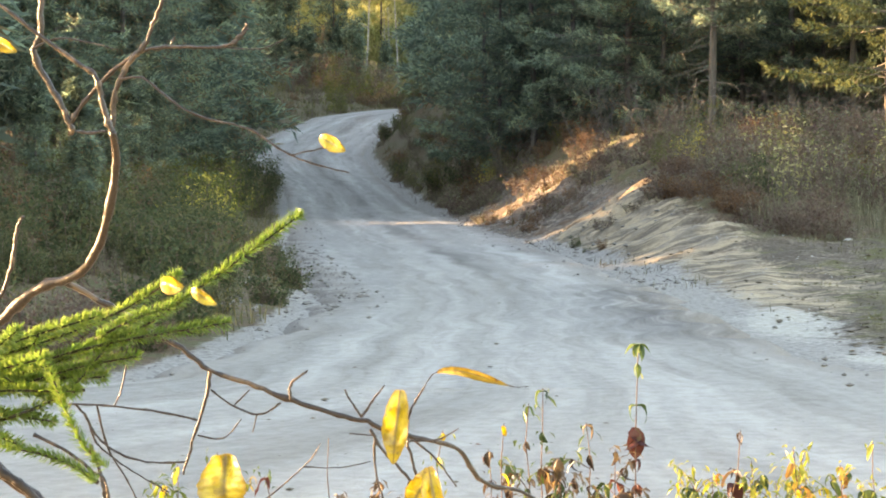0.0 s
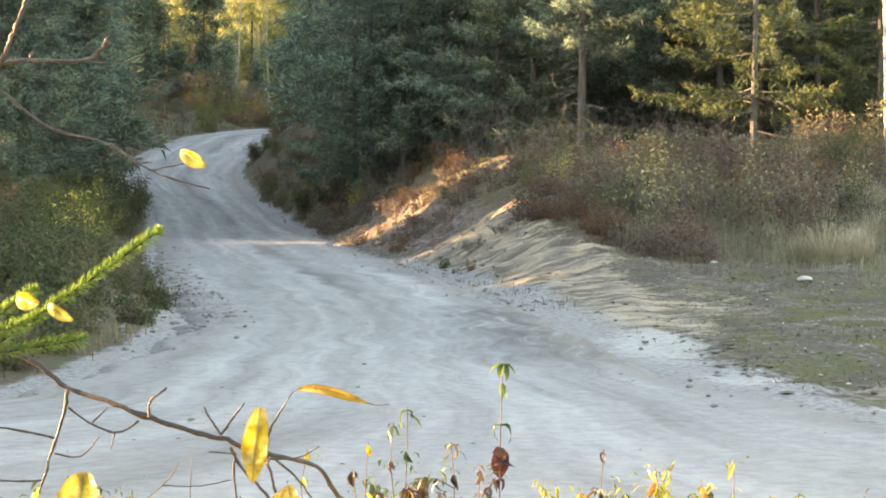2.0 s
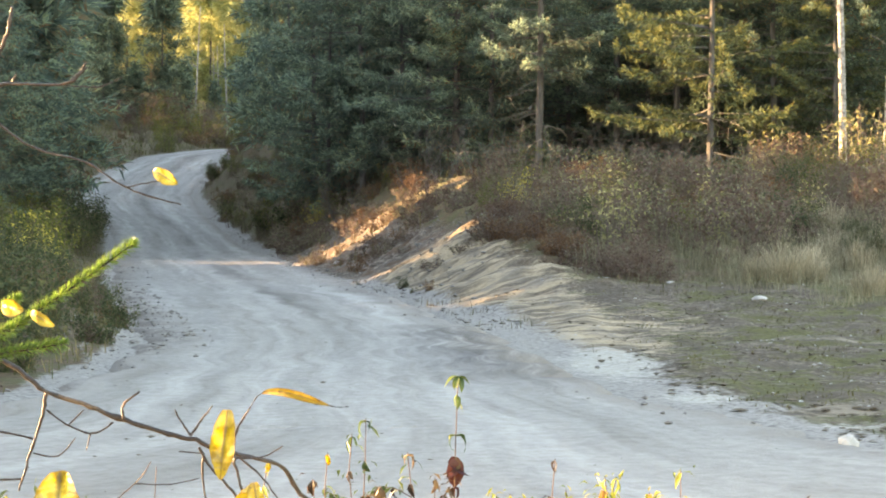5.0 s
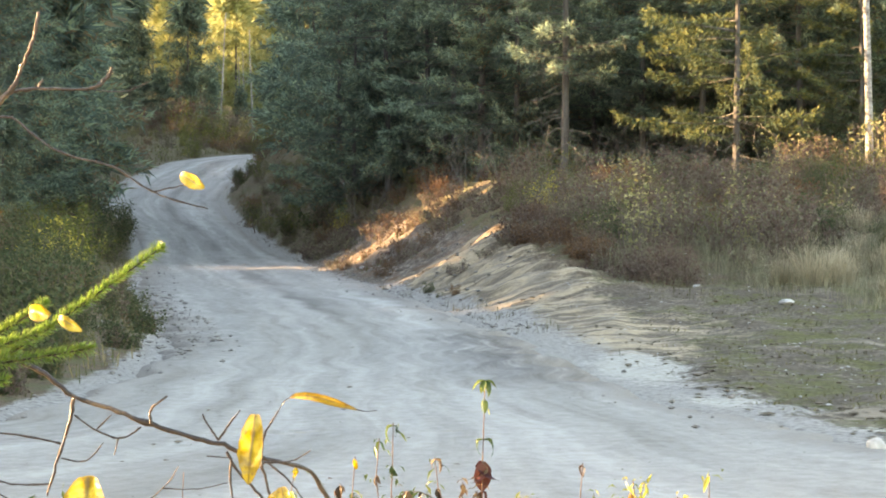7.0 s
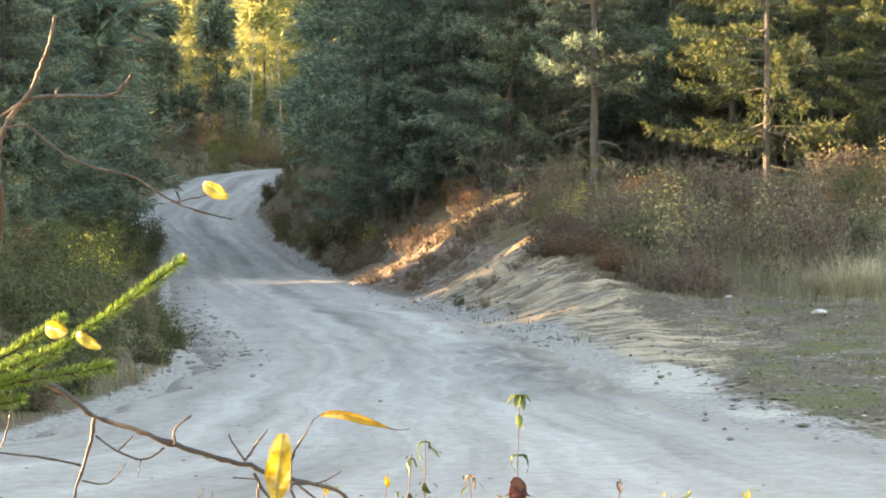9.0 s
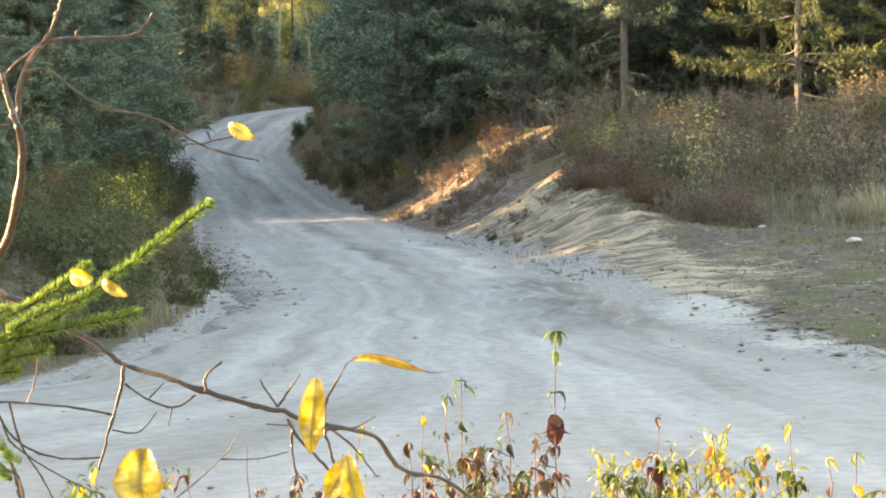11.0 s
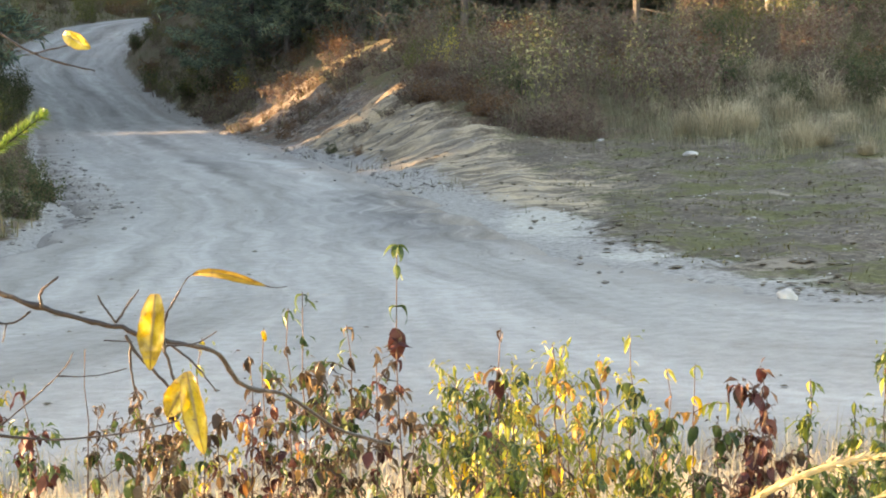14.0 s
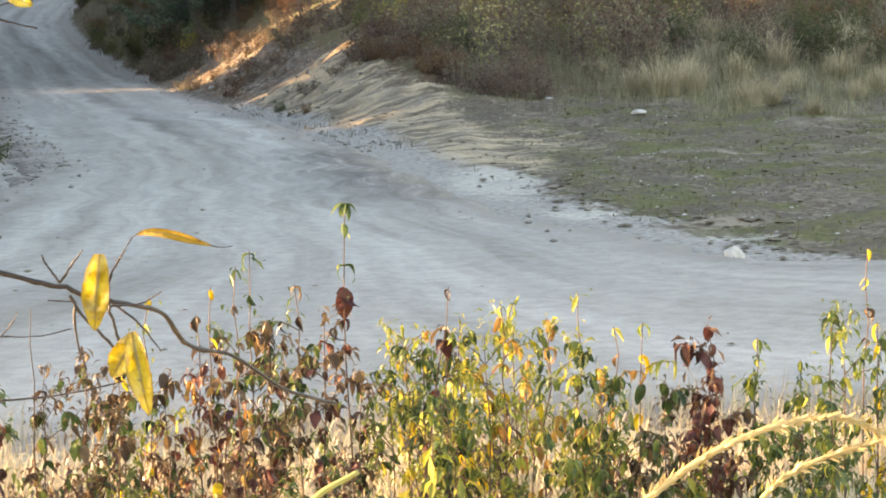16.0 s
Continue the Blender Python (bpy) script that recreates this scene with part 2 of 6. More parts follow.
PALE_GRASS = leaf_mat("pale_grass", [(0.1, (0.11, 0.11, 0.07)), (0.5, (0.21, 0.2, 0.135)), (0.9, (0.36, 0.33, 0.23))], 0.25)
GOLD_GRASS = leaf_mat("gold_grass", [(0.1, (0.20, 0.145, 0.065)), (0.5, (0.36, 0.275, 0.13)), (0.9, (0.55, 0.46, 0.28))], 0.25)
MOSS_GRASS = leaf_mat("moss_grass", [(0.1, (0.075, 0.07, 0.032)), (0.5, (0.125, 0.115, 0.048)), (0.9, (0.22, 0.19, 0.11))], 0.2)
CLOD_MAT = bark_mat("soil_clod", (0.075, 0.06, 0.042), (0.17, 0.135, 0.095), 25.0, (1, 1, 1))
STONE_MAT = bark_mat("grey_stone", (0.11, 0.10, 0.092), (0.29, 0.272, 0.255), 20.0, (1, 1, 1))
PALE_STONE = bark_mat("pale_stone", (0.29, 0.278, 0.262), (0.50, 0.487, 0.466), 12.0, (1, 1, 1))
SPRUCE_BARK = bark_mat("spruce_bark", (0.06, 0.056, 0.055), (0.15, 0.14, 0.135))
BIRCH_BARK = bark_mat("birch_bark", (0.12, 0.105, 0.095), (0.52, 0.50, 0.47), 5.0, (1.5, 1.5, 2.2))
TWIG_BARK = bark_mat("twig_bark", (0.07, 0.045, 0.035), (0.20, 0.14, 0.11), 40.0)


# ---- mesh helpers ----
class Shape:
    """Collects quads and triangles and turns them into one mesh."""

    def __init__(self):
        self.v, self.f, self.n = [], [], 0

    def add(self, verts, faces):
        verts = np.asarray(verts, float).reshape(-1, 3)
        self.v.append(verts)
        self.f.append(np.asarray(faces, np.int64) + self.n)
        self.n += len(verts)

    def blades(self, base, way, side, length, width, fold=0.0):
        """Pointed leaves: base points, unit ways, unit sides, lengths and widths, one diamond of two triangles each."""
        base, way, side = (np.asarray(a, float).reshape(-1, 3) for a in (base, way, side))
        k = len(base)
        length = np.broadcast_to(np.asarray(length, float), (k,))[:, None]
        width = np.broadcast_to(np.asarray(width, float), (k,))[:, None]
        up = np.cross(way, side)
        m = base + way * length * 0.45
        v = np.stack([base, m + side * width * 0.5 + up * fold * width, base + way * length, m - side * width * 0.5 + up * fold * width], 1).reshape(-1, 3)
        i = np.arange(k)[:, None] * 4
        self.add(v, np.concatenate([i + [0, 1, 2], i + [0, 2, 3]], 0))

    def needles(self, base, way, side, length, width):
        """Narrow sprigs, one triangle each, widest at a third of their length."""
        k = len(base)
        length, width = (np.broadcast_to(np.asarray(a, float), (k,))[:, None] for a in (length, width))
        v = np.stack([base + side * width * 0.5, base - side * width * 0.5 + way * length * 0.25, base + way * length], 1).reshape(-1, 3)
        self.add(v, np.arange(k * 3).reshape(-1, 3))

    def tube(self, pts, radii, sides=6):
        """A tapered tube along points, closed at its end."""
        pts = np.asarray(pts, float)
        k = len(pts)
        radii = np.broadcast_to(np.asarray(radii, float), (k,))
        tang = np.gradient(pts, axis=0)
        tang /= np.linalg.norm(tang, axis=1, keepdims=True) + 1e-9
        ref = np.array([0.0, 0.0, 1.0]) if abs(tang[0, 2]) < 0.8 else np.array([1.0, 0.0, 0.0])
        a = np.cross(tang, ref)
        a /= np.linalg.norm(a, axis=1, keepdims=True) + 1e-9
        c = np.cross(tang, a)
        th = np.arange(sides) * 2 * np.pi / sides
        ring = pts[:, None] + radii[:, None, None] * (np.cos(th)[None, :, None] * a[:, None] + np.sin(th)[None, :, None] * c[:, None])
        v = ring.reshape(-1, 3)
        r, s = np.meshgrid(np.arange(k - 1), np.arange(sides), indexing="ij")
        s2 = (s + 1) % sides
        q = np.stack([r * sides + s, r * sides + s2, (r + 1) * sides + s2, (r + 1) * sides + s], -1).reshape(-1, 4)
        tri = np.concatenate([q[:, [0, 1, 2]], q[:, [0, 2, 3]]], 0)
        tip = np.array([[(k - 1) * sides, (k - 1) * sides + j, (k - 1) * sides + j + 1] for j in range(1, sides - 1)])
        self.add(v, np.concatenate([tri, tip], 0))

    def mesh(self, name, material, smooth=False):
        me = bpy.data.meshes.new(name)
        v, f = np.concatenate(self.v), np.concatenate(self.f)
        me.vertices.add(len(v))
        me.vertices.foreach_set("co", v.ravel())
        me.loops.add(f.size)
        me.loops.foreach_set("vertex_index", f.ravel().astype(np.int32))
        me.polygons.add(len(f))
        me.polygons.foreach_set("loop_start", (np.arange(len(f)) * 3).astype(np.int32))
        me.update(calc_edges=True)
        me.polygons.foreach_set("use_smooth", np.full(len(f), smooth))
        me.materials.append(material)
        return me


def part_of(name, shape, material, parent, label="", smooth=False):
    ob = new(name, shape.mesh(name, material, smooth))
    ob.parent = parent
    return tagged(ob, label)


def unit(v):
    v = np.asarray(v, float)
    return v / (np.linalg.norm(v, axis=-1, keepdims=True) + 1e-9)


# ---- terrain ----
LEFT = np.array([(8, -60), (13.6, -60), (14.0, -30), (14.4, -9), (14.8, -5.2), (15.5, -3.85), (18.4, -3.55), (21, -3.53), (24.1, -3.67), (28.2, -4.4), (33, -5.4), (39.7, -6.6), (49.8, -8.2), (63.3, -10.4), (84, -13.7), (100, -16.7), (110, -19.7), (118, -21.6), (130, -22.8), (142, -23.7), (160, -23.6), (180, -21.6), (190, -19.7), (215, -12)])
RIGHT = np.array([(8, 60), (11.5, 60), (12.3, 20), (12.8, 6), (13.2, 3.0), (13.9, 2.7), (14.6, 2.55), (15.5, 2.2), (17.0, 1.6), (19, 1.15), (21.1, 0.83), (26.1, 0.46), (30.5, 0.05), (35, -0.51), (40, -1.45), (45.8, -2.28), (51.6, -3.3), (56.4, -4.0), (70, -6.1), (80, -7.9), (92, -9.9), (104, -12.1), (116, -14.1), (122, -15.1), (132, -15.7), (145, -16.2), (160, -16.6), (172, -15.9), (185, -14.6), (215, -5)])
CLIMB = np.array([(-400, 0), (70, 0), (80, 0.16), (92, 0.62), (104, 1.18), (116, 1.95), (122, 2.35), (132, 3.2), (145, 4.25), (160, 5.55), (172, 6.25), (185, 6.85), (200, 7.3), (226, 9), (262, 18), (300, 30), (345, 42), (420, 50), (1500, 60)])


def lerp(table, t):
    return np.interp(t, table[:, 0], table[:, 1])


def smooth(a):
    a = np.clip(a, 0, 1)
    return a * a * (3 - 2 * a)


def waves(x, y, seed, scale):
    """Smooth noise from a few crossed waves, about -1 to 1."""
    rng = np.random.RandomState(seed)
    z = 0
    for k in range(7):
        a, f, ph = rng.uniform(0, 6.28), rng.uniform(0.5, 2.2) / scale, rng.uniform(0, 6.28)
        z = z + np.sin((np.cos(a) * x + np.sin(a) * y) * f * 2.2 + ph)
    return z / 4.0


def terrain(x, y):
    x, y = np.asarray(x, float), np.asarray(y, float)
    base = lerp(CLIMB, y)
    rr = x - lerp(RIGHT, y)
    rl = lerp(LEFT, y) - x
    hr = 2.4 * smooth((y - 24) / 36) + 0.02 * np.clip(y - 60, 0, 200) + 0.03 * np.clip(x - 6, 0, 40) * smooth((y - 20) / 30)
    wide = 2.0 + 0.14 * np.clip(y - 32, 0, 20)
    bank = hr * smooth(rr / wide)
    face = smooth(rr / 0.8) * smooth((wide + 1.2 - rr) / 1.5) * smooth((y - 24) / 6) * smooth(hr * 1.5)
    bank = bank + 0.10 * waves(x * 0.6, y * 1.6, 3, 1.3) * smooth(rr / 1.0) * smooth((y - 22) / 8) * smooth(hr)
    bank = bank + face * (0.20 * (0.55 - np.abs(waves(rr * 0.2, y * 1.5 + rr * 0.5, 13, 0.9))) + 0.07 * waves(rr * 0.35, y * 3.4 + rr, 14, 0.7))
    bank = bank + 0.05 * waves(x, y, 4, 1.2) * smooth(rr / 1.5) + 0.03 * waves(x, y, 24, 0.35) * smooth(rr / 0.8) * smooth((60 - y) / 10)
    left = 1.5 * smooth(rl / 7) + 0.10 * np.clip(rl - 5, 0, 60) * smooth((y - 10) / 20) + 0.12 * waves(x, y, 5, 1.6) * smooth(rl / 1.5)
    left = left + 0.35 * np.exp(-((y - 30) / 5.0) ** 2 - ((rl - 1.0) / 0.55) ** 2)
    z = base + np.where(rr > 0, bank, 0) + np.where(rl > 0, left * smooth((y - 12) / 8), 0)
    near = 0.28 * smooth((8.2 - y) / 4.5)
    z = np.where(y < 9, z * 0 + near + 0.04 * waves(x, y, 6, 0.8) * smooth((8.2 - y) / 2), z)
    inside = (rr < 0) & (rl < 0) & (y > 8)
    depth = np.minimum(np.minimum(-rr, -rl), y - 8)
    return z, np.where(inside, depth, 0.0), rr, rl


def crest(y):
    """Where the turf on top of the sand bank begins."""
    return np.interp(y, [20, 26, 31, 34, 37, 42, 44.3, 45.5, 47, 60], [2.2, 2.6, 2.9, 2.35, 1.65, 0.6, 1.1, 0.9, 0.0, -1.5])


def ground_at(x, y):
    return float(terrain(np.array([x]), np.array([y]))[0][0])


def grid_mesh(name, X, Y, Z, material, attrs):
    rows, cols = X.shape
    v = np.stack([X, Y, Z], -1).reshape(-1, 3)
    r, c = np.meshgrid(np.arange(rows - 1), np.arange(cols - 1), indexing="ij")
    q = np.stack([r * cols + c, r * cols + c + 1, (r + 1) * cols + c + 1, (r + 1) * cols + c], -1).reshape(-1, 4)
    s = Shape()
    s.add(v, np.concatenate([q[:, [0, 1, 2]], q[:, [0, 2, 3]]], 0))
    me = s.mesh(name, material, True)
    for key, val in attrs.items():
        a = me.attributes.new(key, "FLOAT", "POINT")
        a.data.foreach_set("value", val.ravel().astype(np.float32))
    return me


def steps(*spans):
    out = [spans[0][0]]
    for a, b, d in spans:
        out.extend(np.linspace(a, b, max(2, int(abs(b - a) / d) + 1))[1:])
    return np.array(out)


def build_ground():
    xs = steps((-900, -200, 70), (-200, -60, 10), (-60, -25, 1.5), (-25, -6, 0.36), (-6, 0, 0.25), (0, 12, 0.16), (12, 25, 0.36), (25, 60, 1.5), (60, 200, 10), (200, 900, 70))
    ys = steps((-400, -40, 40), (-40, 0, 3), (0, 12, 0.4), (12, 52, 0.2), (52, 110, 0.7), (110, 220, 2), (220, 1500, 40))
    X, Y = np.meshgrid(xs, ys)
    Z, depth, rr, rl = terrain(X, Y)
    Z = Z - 0.10 * smooth(depth / 0.4)
    sand = np.where(rr > -0.3, np.exp(-((np.clip(rr - 1.0, 0, 99)) / 1.6) ** 2), 0) * smooth((Y - 20) / 4) * smooth((47.5 - Y) / 3) * smooth((crest(Y) + 0.5 - X) / 0.6) * (1 - 0.75 * smooth((rr - 1.5) / 1.2) * smooth((36 - Y) / 6))
    sand = np.maximum(sand, 0.6 * np.exp(-((X - 2.6) / 1.2) ** 2 - ((Y - 27) / 3.0) ** 2))
    moss = np.where(rr > 0, 1.0, 0.0) * smooth((36 - Y) / 6) * smooth((Y - 10) / 3)
    dry = np.where(Y < 9, 1.0, 0.0)
    out = np.where(rr > 0, rr, np.where(rl > 0, rl, 0.0))
    rubble = np.where(rr > 0, smooth((rr + 0.2) / 0.5) * smooth((3.0 - rr) / 1.2), 0) * smooth((Y - 42.5) / 5) * smooth((75 - Y) / 12)
    gravel = smooth(1 - out / np.where((Y > 16) & (Y < 32) & (rr > 0), 1.7, np.where(rl > 0, 0.45, 0.9))) * (Y > 9)
    pale = 1.1 * np.exp(-((X - 1.7) / 0.5) ** 2 - ((Y - 21.0) / 2.0) ** 2) + 0.75 * np.exp(-((X - 2.15) / 0.4) ** 2 - ((Y - 17.2) / 0.7) ** 2) + 0.55 * np.exp(-((X - 3.0) / 0.6) ** 2 - ((Y - 15.0) / 0.5) ** 2)
    return tagged(new("ground", grid_mesh("ground", X, Y, Z, GROUND_MAT, {"sand": sand, "moss": moss, "dry": dry, "gravel": gravel, "pale": pale, "rubble": rubble})),
                  "bare earth with sand bank, moss and leaf litter", "ground", kind="structure")


def build_road():
    ys = steps((8, 20, 0.15), (20, 60, 0.3), (60, 120, 0.7), (120, 215, 1.5))
    u = np.linspace(0, 1, 90)
    u = 0.5 + 0.5 * np.sign(u - 0.5) * np.abs(2 * u - 1) ** 0.8
    L = lerp(LEFT, ys) + 0.18 * waves(ys, ys * 0, 8, 0.8) + 0.1 * waves(ys, ys * 0, 9, 0.3)
    R = lerp(RIGHT, ys) + np.where(ys < 22, 0.16, 0.0) * waves(ys, ys * 0, 18, 0.35) + 0.22 * waves(ys, ys * 0, 10, 0.8) + 0.12 * waves(ys, ys * 0, 11, 0.3)
    X = L[:, None] + (R - L)[:, None] * u[None]
    # the wide crossing keeps its columns near the view
    mid = (ys < 14.7)
    k = np.linspace(-1, 1, 90)
    for i in np.where(mid)[0]:
        lo, hi = L[i], R[i]
        xx = np.sign(k) * np.abs(k) ** 2.2
        X[i] = np.where(xx < 0, -xx * min(lo, -1), xx * max(hi, 1))
        X[i] = np.clip(X[i], lo, hi)
    Y = np.repeat(ys[:, None], len(u), 1)
    Z, depth, rr, rl = terrain(X, Y)
    edge = np.minimum(np.minimum(X - L[:, None], R[:, None] - X), (Y - 8) * 1.0)
    line = np.stack([np.interp(np.linspace(0, 1, 700) ** 1.0, np.linspace(0, 1, len(ys)), R), np.interp(np.linspace(0, 1, 700), np.linspace(0, 1, len(ys)), ys)], -1)
    line = line[line[:, 0] < 30]
    P = np.stack([X, Y], -1).reshape(-1, 1, 2)
    q = np.empty(len(P))
    for a in range(0, len(P), 4000):
        q[a:a + 4000] = np.linalg.norm(P[a:a + 4000] - line[None], axis=2).min(1)
    q = q.reshape(X.shape)
    other = np.stack([np.interp(np.linspace(0, 1, 700), np.linspace(0, 1, len(ys)), L), np.interp(np.linspace(0, 1, 700), np.linspace(0, 1, len(ys)), ys)], -1)
    other = other[other[:, 0] > -30]
    ql = np.empty(len(P))
    for a in range(0, len(P), 4000):
        ql[a:a + 4000] = np.linalg.norm(P[a:a + 4000] - other[None], axis=2).min(1)
    # tracks fan out from the bend: a share of the way from one edge to the other, and the way along it
    share = q / (q + ql.reshape(X.shape) + 1e-6)
    p = Y - 0.8 * np.abs(X + 2.0)
    rut = np.exp(-((share - 0.43 - 0.03 * np.sin(Y * 0.13)) / 0.06) ** 2) * smooth((Y - 24) / 14) * (0.75 + 0.25 * np.sin(Y * 0.4))
    rut = rut + 0.35 * np.exp(-((share - 0.74) / 0.04) ** 2) * smooth((Y - 20) / 10)
    margin = np.exp(-((X - L[:, None]) / 1.0) ** 2) * smooth((Y - 19) / 5) * smooth((60 - Y) / 15)
    Z = Z + 0.03 - 0.12 * smooth(1 - edge / 0.35) + 0.014 * waves(share * 9, p * 0.12, 12, 0.8) + 0.02 * rut
    inner = X - R[:, None]
    heap = np.exp(-((inner + 0.45) / 0.7) ** 2) * smooth((Y - 16.5) / 3) * smooth((29 - Y) / 5)
    Z = Z + heap * (0.10 + 0.05 * waves(q * 3.2 + p * 0.35, p * 0.5, 15, 0.7))
    return tagged(new("road", grid_mesh("road", X, Y, Z, ROAD_MAT, {"flow_across": share, "flow_along": p, "margin": margin, "rut": rut, "edge": smooth(1 - edge / 0.9), "heap": heap})),
                  "pale grey gravel forest road with tyre ruts", "road", kind="structure")


build_ground()
build_road()


# ---- trees ----
def spruce(seed, height, spread, bare, leaf=SPRUCE_LEAF, tip=TIP_LEAF, dense=1.0, big=1.0, label="dark green spruce with drooping boughs"):
    """Whorls of flat boughs: each bears side twigs clothed in darker sprigs, with puffs of paler sprigs on its outer
    twigs.
    """
    rng = np.random.RandomState(seed)
    root = new("spruce_tree")
    tagged(root, label, "tree", "forest trees")
    trunk, crown, ends = Shape(), Shape(), Shape()
    zs = np.linspace(-0.4, height, 14)
    lean = np.stack([0.05 * np.sin(zs * 0.5 + seed), 0.05 * np.cos(zs * 0.4 + seed), zs], -1)
    trunk.tube(lean, np.linspace(height * 0.0085, 0.01, 14), 8)
    up = np.array([0, 0, 1.0])
    z = bare
    while z < height - 0.2:
        frac = (z - bare) / (height - bare)
        coarse = big * (1.0 if z < 9.5 else 2.2)
        reach = spread * (1 - frac) ** 0.7 * (0.65 + 0.35 * min(1, frac * 7 + 0.3)) + 0.15
        for k in range(rng.randint(4, 7)):
            az = rng.uniform(0, 2 * np.pi)
            ln = reach * rng.choice([0.55, 0.8, 1.0, 1.15]) * rng.uniform(0.85, 1.1)
            out = np.array([np.cos(az), np.sin(az), 0])
            across = np.array([-out[1], out[0], 0])
            droop, lift = rng.uniform(0.15, 0.5), rng.uniform(0.05, 0.3)
            z0 = z + rng.uniform(-0.35, 0.35)
            bend = lambda u: up * z0 + out * (u * ln)[:, None] + across * (0.06 * ln * np.sin(3 * u + az))[:, None] + up * (ln * (lift * u - droop * u ** 2 + 0.22 * u ** 4))[:, None]
            if dense > 0.5:
                trunk.tube(bend(np.array([0.0, 0.5, 1.0])), (0.024, 0.015, 0.004), 3)
            nb = int(ln / (0.14 * coarse)) + 2
            u = np.linspace(0.14, 1.0, nb) + rng.uniform(-0.03, 0.03, nb)
            sgn = np.where(np.arange(nb) % 2, 1.0, -1.0)
            foot = bend(u)
            bl = (0.14 + 0.42 * np.clip(1.05 - u, 0, 1) * min(1.0, ln / 1.6)) * rng.uniform(0.6, 1.25, nb)
            way = unit(out * (0.5 + 0.7 * u)[:, None] + across * (sgn * (0.95 - 0.6 * u))[:, None] + up * rng.uniform(-0.65, 0.4, (nb, 1)))
            m = int(11 * (0.5 + 0.5 * dense))
            t = rng.uniform(0, 1, (nb, m, 1))
            b = foot[:, None] + way[:, None] * (bl[:, None, None] * t) - up * (0.10 * bl[:, None, None] * t ** 2) + rng.normal(size=(nb, m, 3)) * 0.045 * big
            w = unit(way[:, None] + rng.normal(size=(nb, m, 3)) * 0.55 - up * 0.12).reshape(-1, 3)
            b = b.reshape(-1, 3)
            n = len(b)
            crown.needles(b, w, unit(np.cross(w, up + rng.normal(size=(n, 3)) * 0.55)), rng.uniform(0.14, 0.28, n) * coarse, rng.uniform(0.036, 0.064, n) * coarse)
            m, far = (12 if dense > 0.5 else 6), u > rng.uniform(0.4, 0.75)
            if not far.any():
                continue
            nb = int(far.sum())
            b = np.repeat((foot + way * bl[:, None] * 0.7)[far], m, 0) + rng.normal(size=(nb * m, 3)) * 0.05 * big + up * 0.03
            w = unit(np.repeat(way[far], m, 0) + rng.normal(size=(nb * m, 3)) * 0.6 + up * 0.3)
            n = len(b)
            ends.needles(b, w, unit(np.cross(w, up + rng.normal(size=(n, 3)) * 0.8)), rng.uniform(0.12, 0.22, n) * coarse, rng.uniform(0.03, 0.05, n) * coarse)
        z += rng.uniform(0.34, 0.58) * (1 + 0.3 * frac)
    part_of("trunk", trunk, SPRUCE_BARK, root)
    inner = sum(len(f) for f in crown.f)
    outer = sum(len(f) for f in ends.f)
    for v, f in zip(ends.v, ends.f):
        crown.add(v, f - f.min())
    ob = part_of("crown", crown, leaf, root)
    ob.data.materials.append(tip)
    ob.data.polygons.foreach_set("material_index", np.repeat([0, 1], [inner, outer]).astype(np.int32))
    for k in range(int(bare * 6)):
        if bare < 0.8:
            break
        dead = Shape()
        az, zz, ln = rng.uniform(0, 6.28), rng.uniform(0.4, bare + 0.8), rng.uniform(0.5, spread * 0.7)
        s = np.linspace(0, 1, 5)
        line = np.array([0, 0, zz]) + np.array([np.cos(az), np.sin(az), 0]) * (s * ln)[:, None] + np.array([0, 0, -0.3 * ln]) * (s ** 1.5)[:, None] + rng.normal(size=(5, 3)) * 0.03
        dead.tube(line, np.linspace(0.016, 0.004, 5), 3)
        for j in range(4):
            c = line[rng.randint(1, 5)]
            e = c + unit(rng.normal(size=3) + (0, 0, -0.3)) * rng.uniform(0.2, 0.5)
            dead.tube(np.stack([c, e]), [0.006, 0.002], 3)
        part_of("dead_limb", dead, DEAD_BARK, root, "bare grey dead limb")
    return root


def put_tree(proto, spots, rng, sink=0.0):
    first = True
    for x, y, size in spots:
        m = Matrix.LocRotScale((x, y, ground_at(x, y) - sink), Euler((0, 0, rng.uniform(0, 6.28))), None)
        ob = proto if first else copy_thing(proto, m)
        first = False
        ob.matrix_basis = m @ Matrix.Scale(size, 4)


DEAD_BARK = bark_mat("dead_bark", (0.12, 0.11, 0.10), (0.28, 0.26, 0.24), 30.0)
rng = np.random.RandomState(11)
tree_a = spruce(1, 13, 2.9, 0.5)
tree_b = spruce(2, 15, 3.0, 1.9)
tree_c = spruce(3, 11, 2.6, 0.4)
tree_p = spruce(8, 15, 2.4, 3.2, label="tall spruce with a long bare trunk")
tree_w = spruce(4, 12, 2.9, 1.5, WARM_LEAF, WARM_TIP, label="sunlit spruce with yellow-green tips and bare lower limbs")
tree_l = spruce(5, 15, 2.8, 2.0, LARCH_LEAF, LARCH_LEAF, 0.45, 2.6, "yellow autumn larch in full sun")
tree_s = spruce(6, 17, 3.1, 0.3, dense=0.28, big=4.8, label="tall dense spruce added out of sight to cast shade")
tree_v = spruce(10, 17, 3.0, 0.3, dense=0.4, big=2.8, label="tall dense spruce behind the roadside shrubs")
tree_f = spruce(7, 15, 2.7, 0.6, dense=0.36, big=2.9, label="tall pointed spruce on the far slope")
put_tree(tree_a, [(-5.2, 80, 1), (-3.0, 72, 1.05), (-0.6, 69, 0.95), (5.0, 72, 1.1), (-15.8, 65, 1.0), (-16.6, 72, 1), (-21.5, 92, 1.1)], rng)
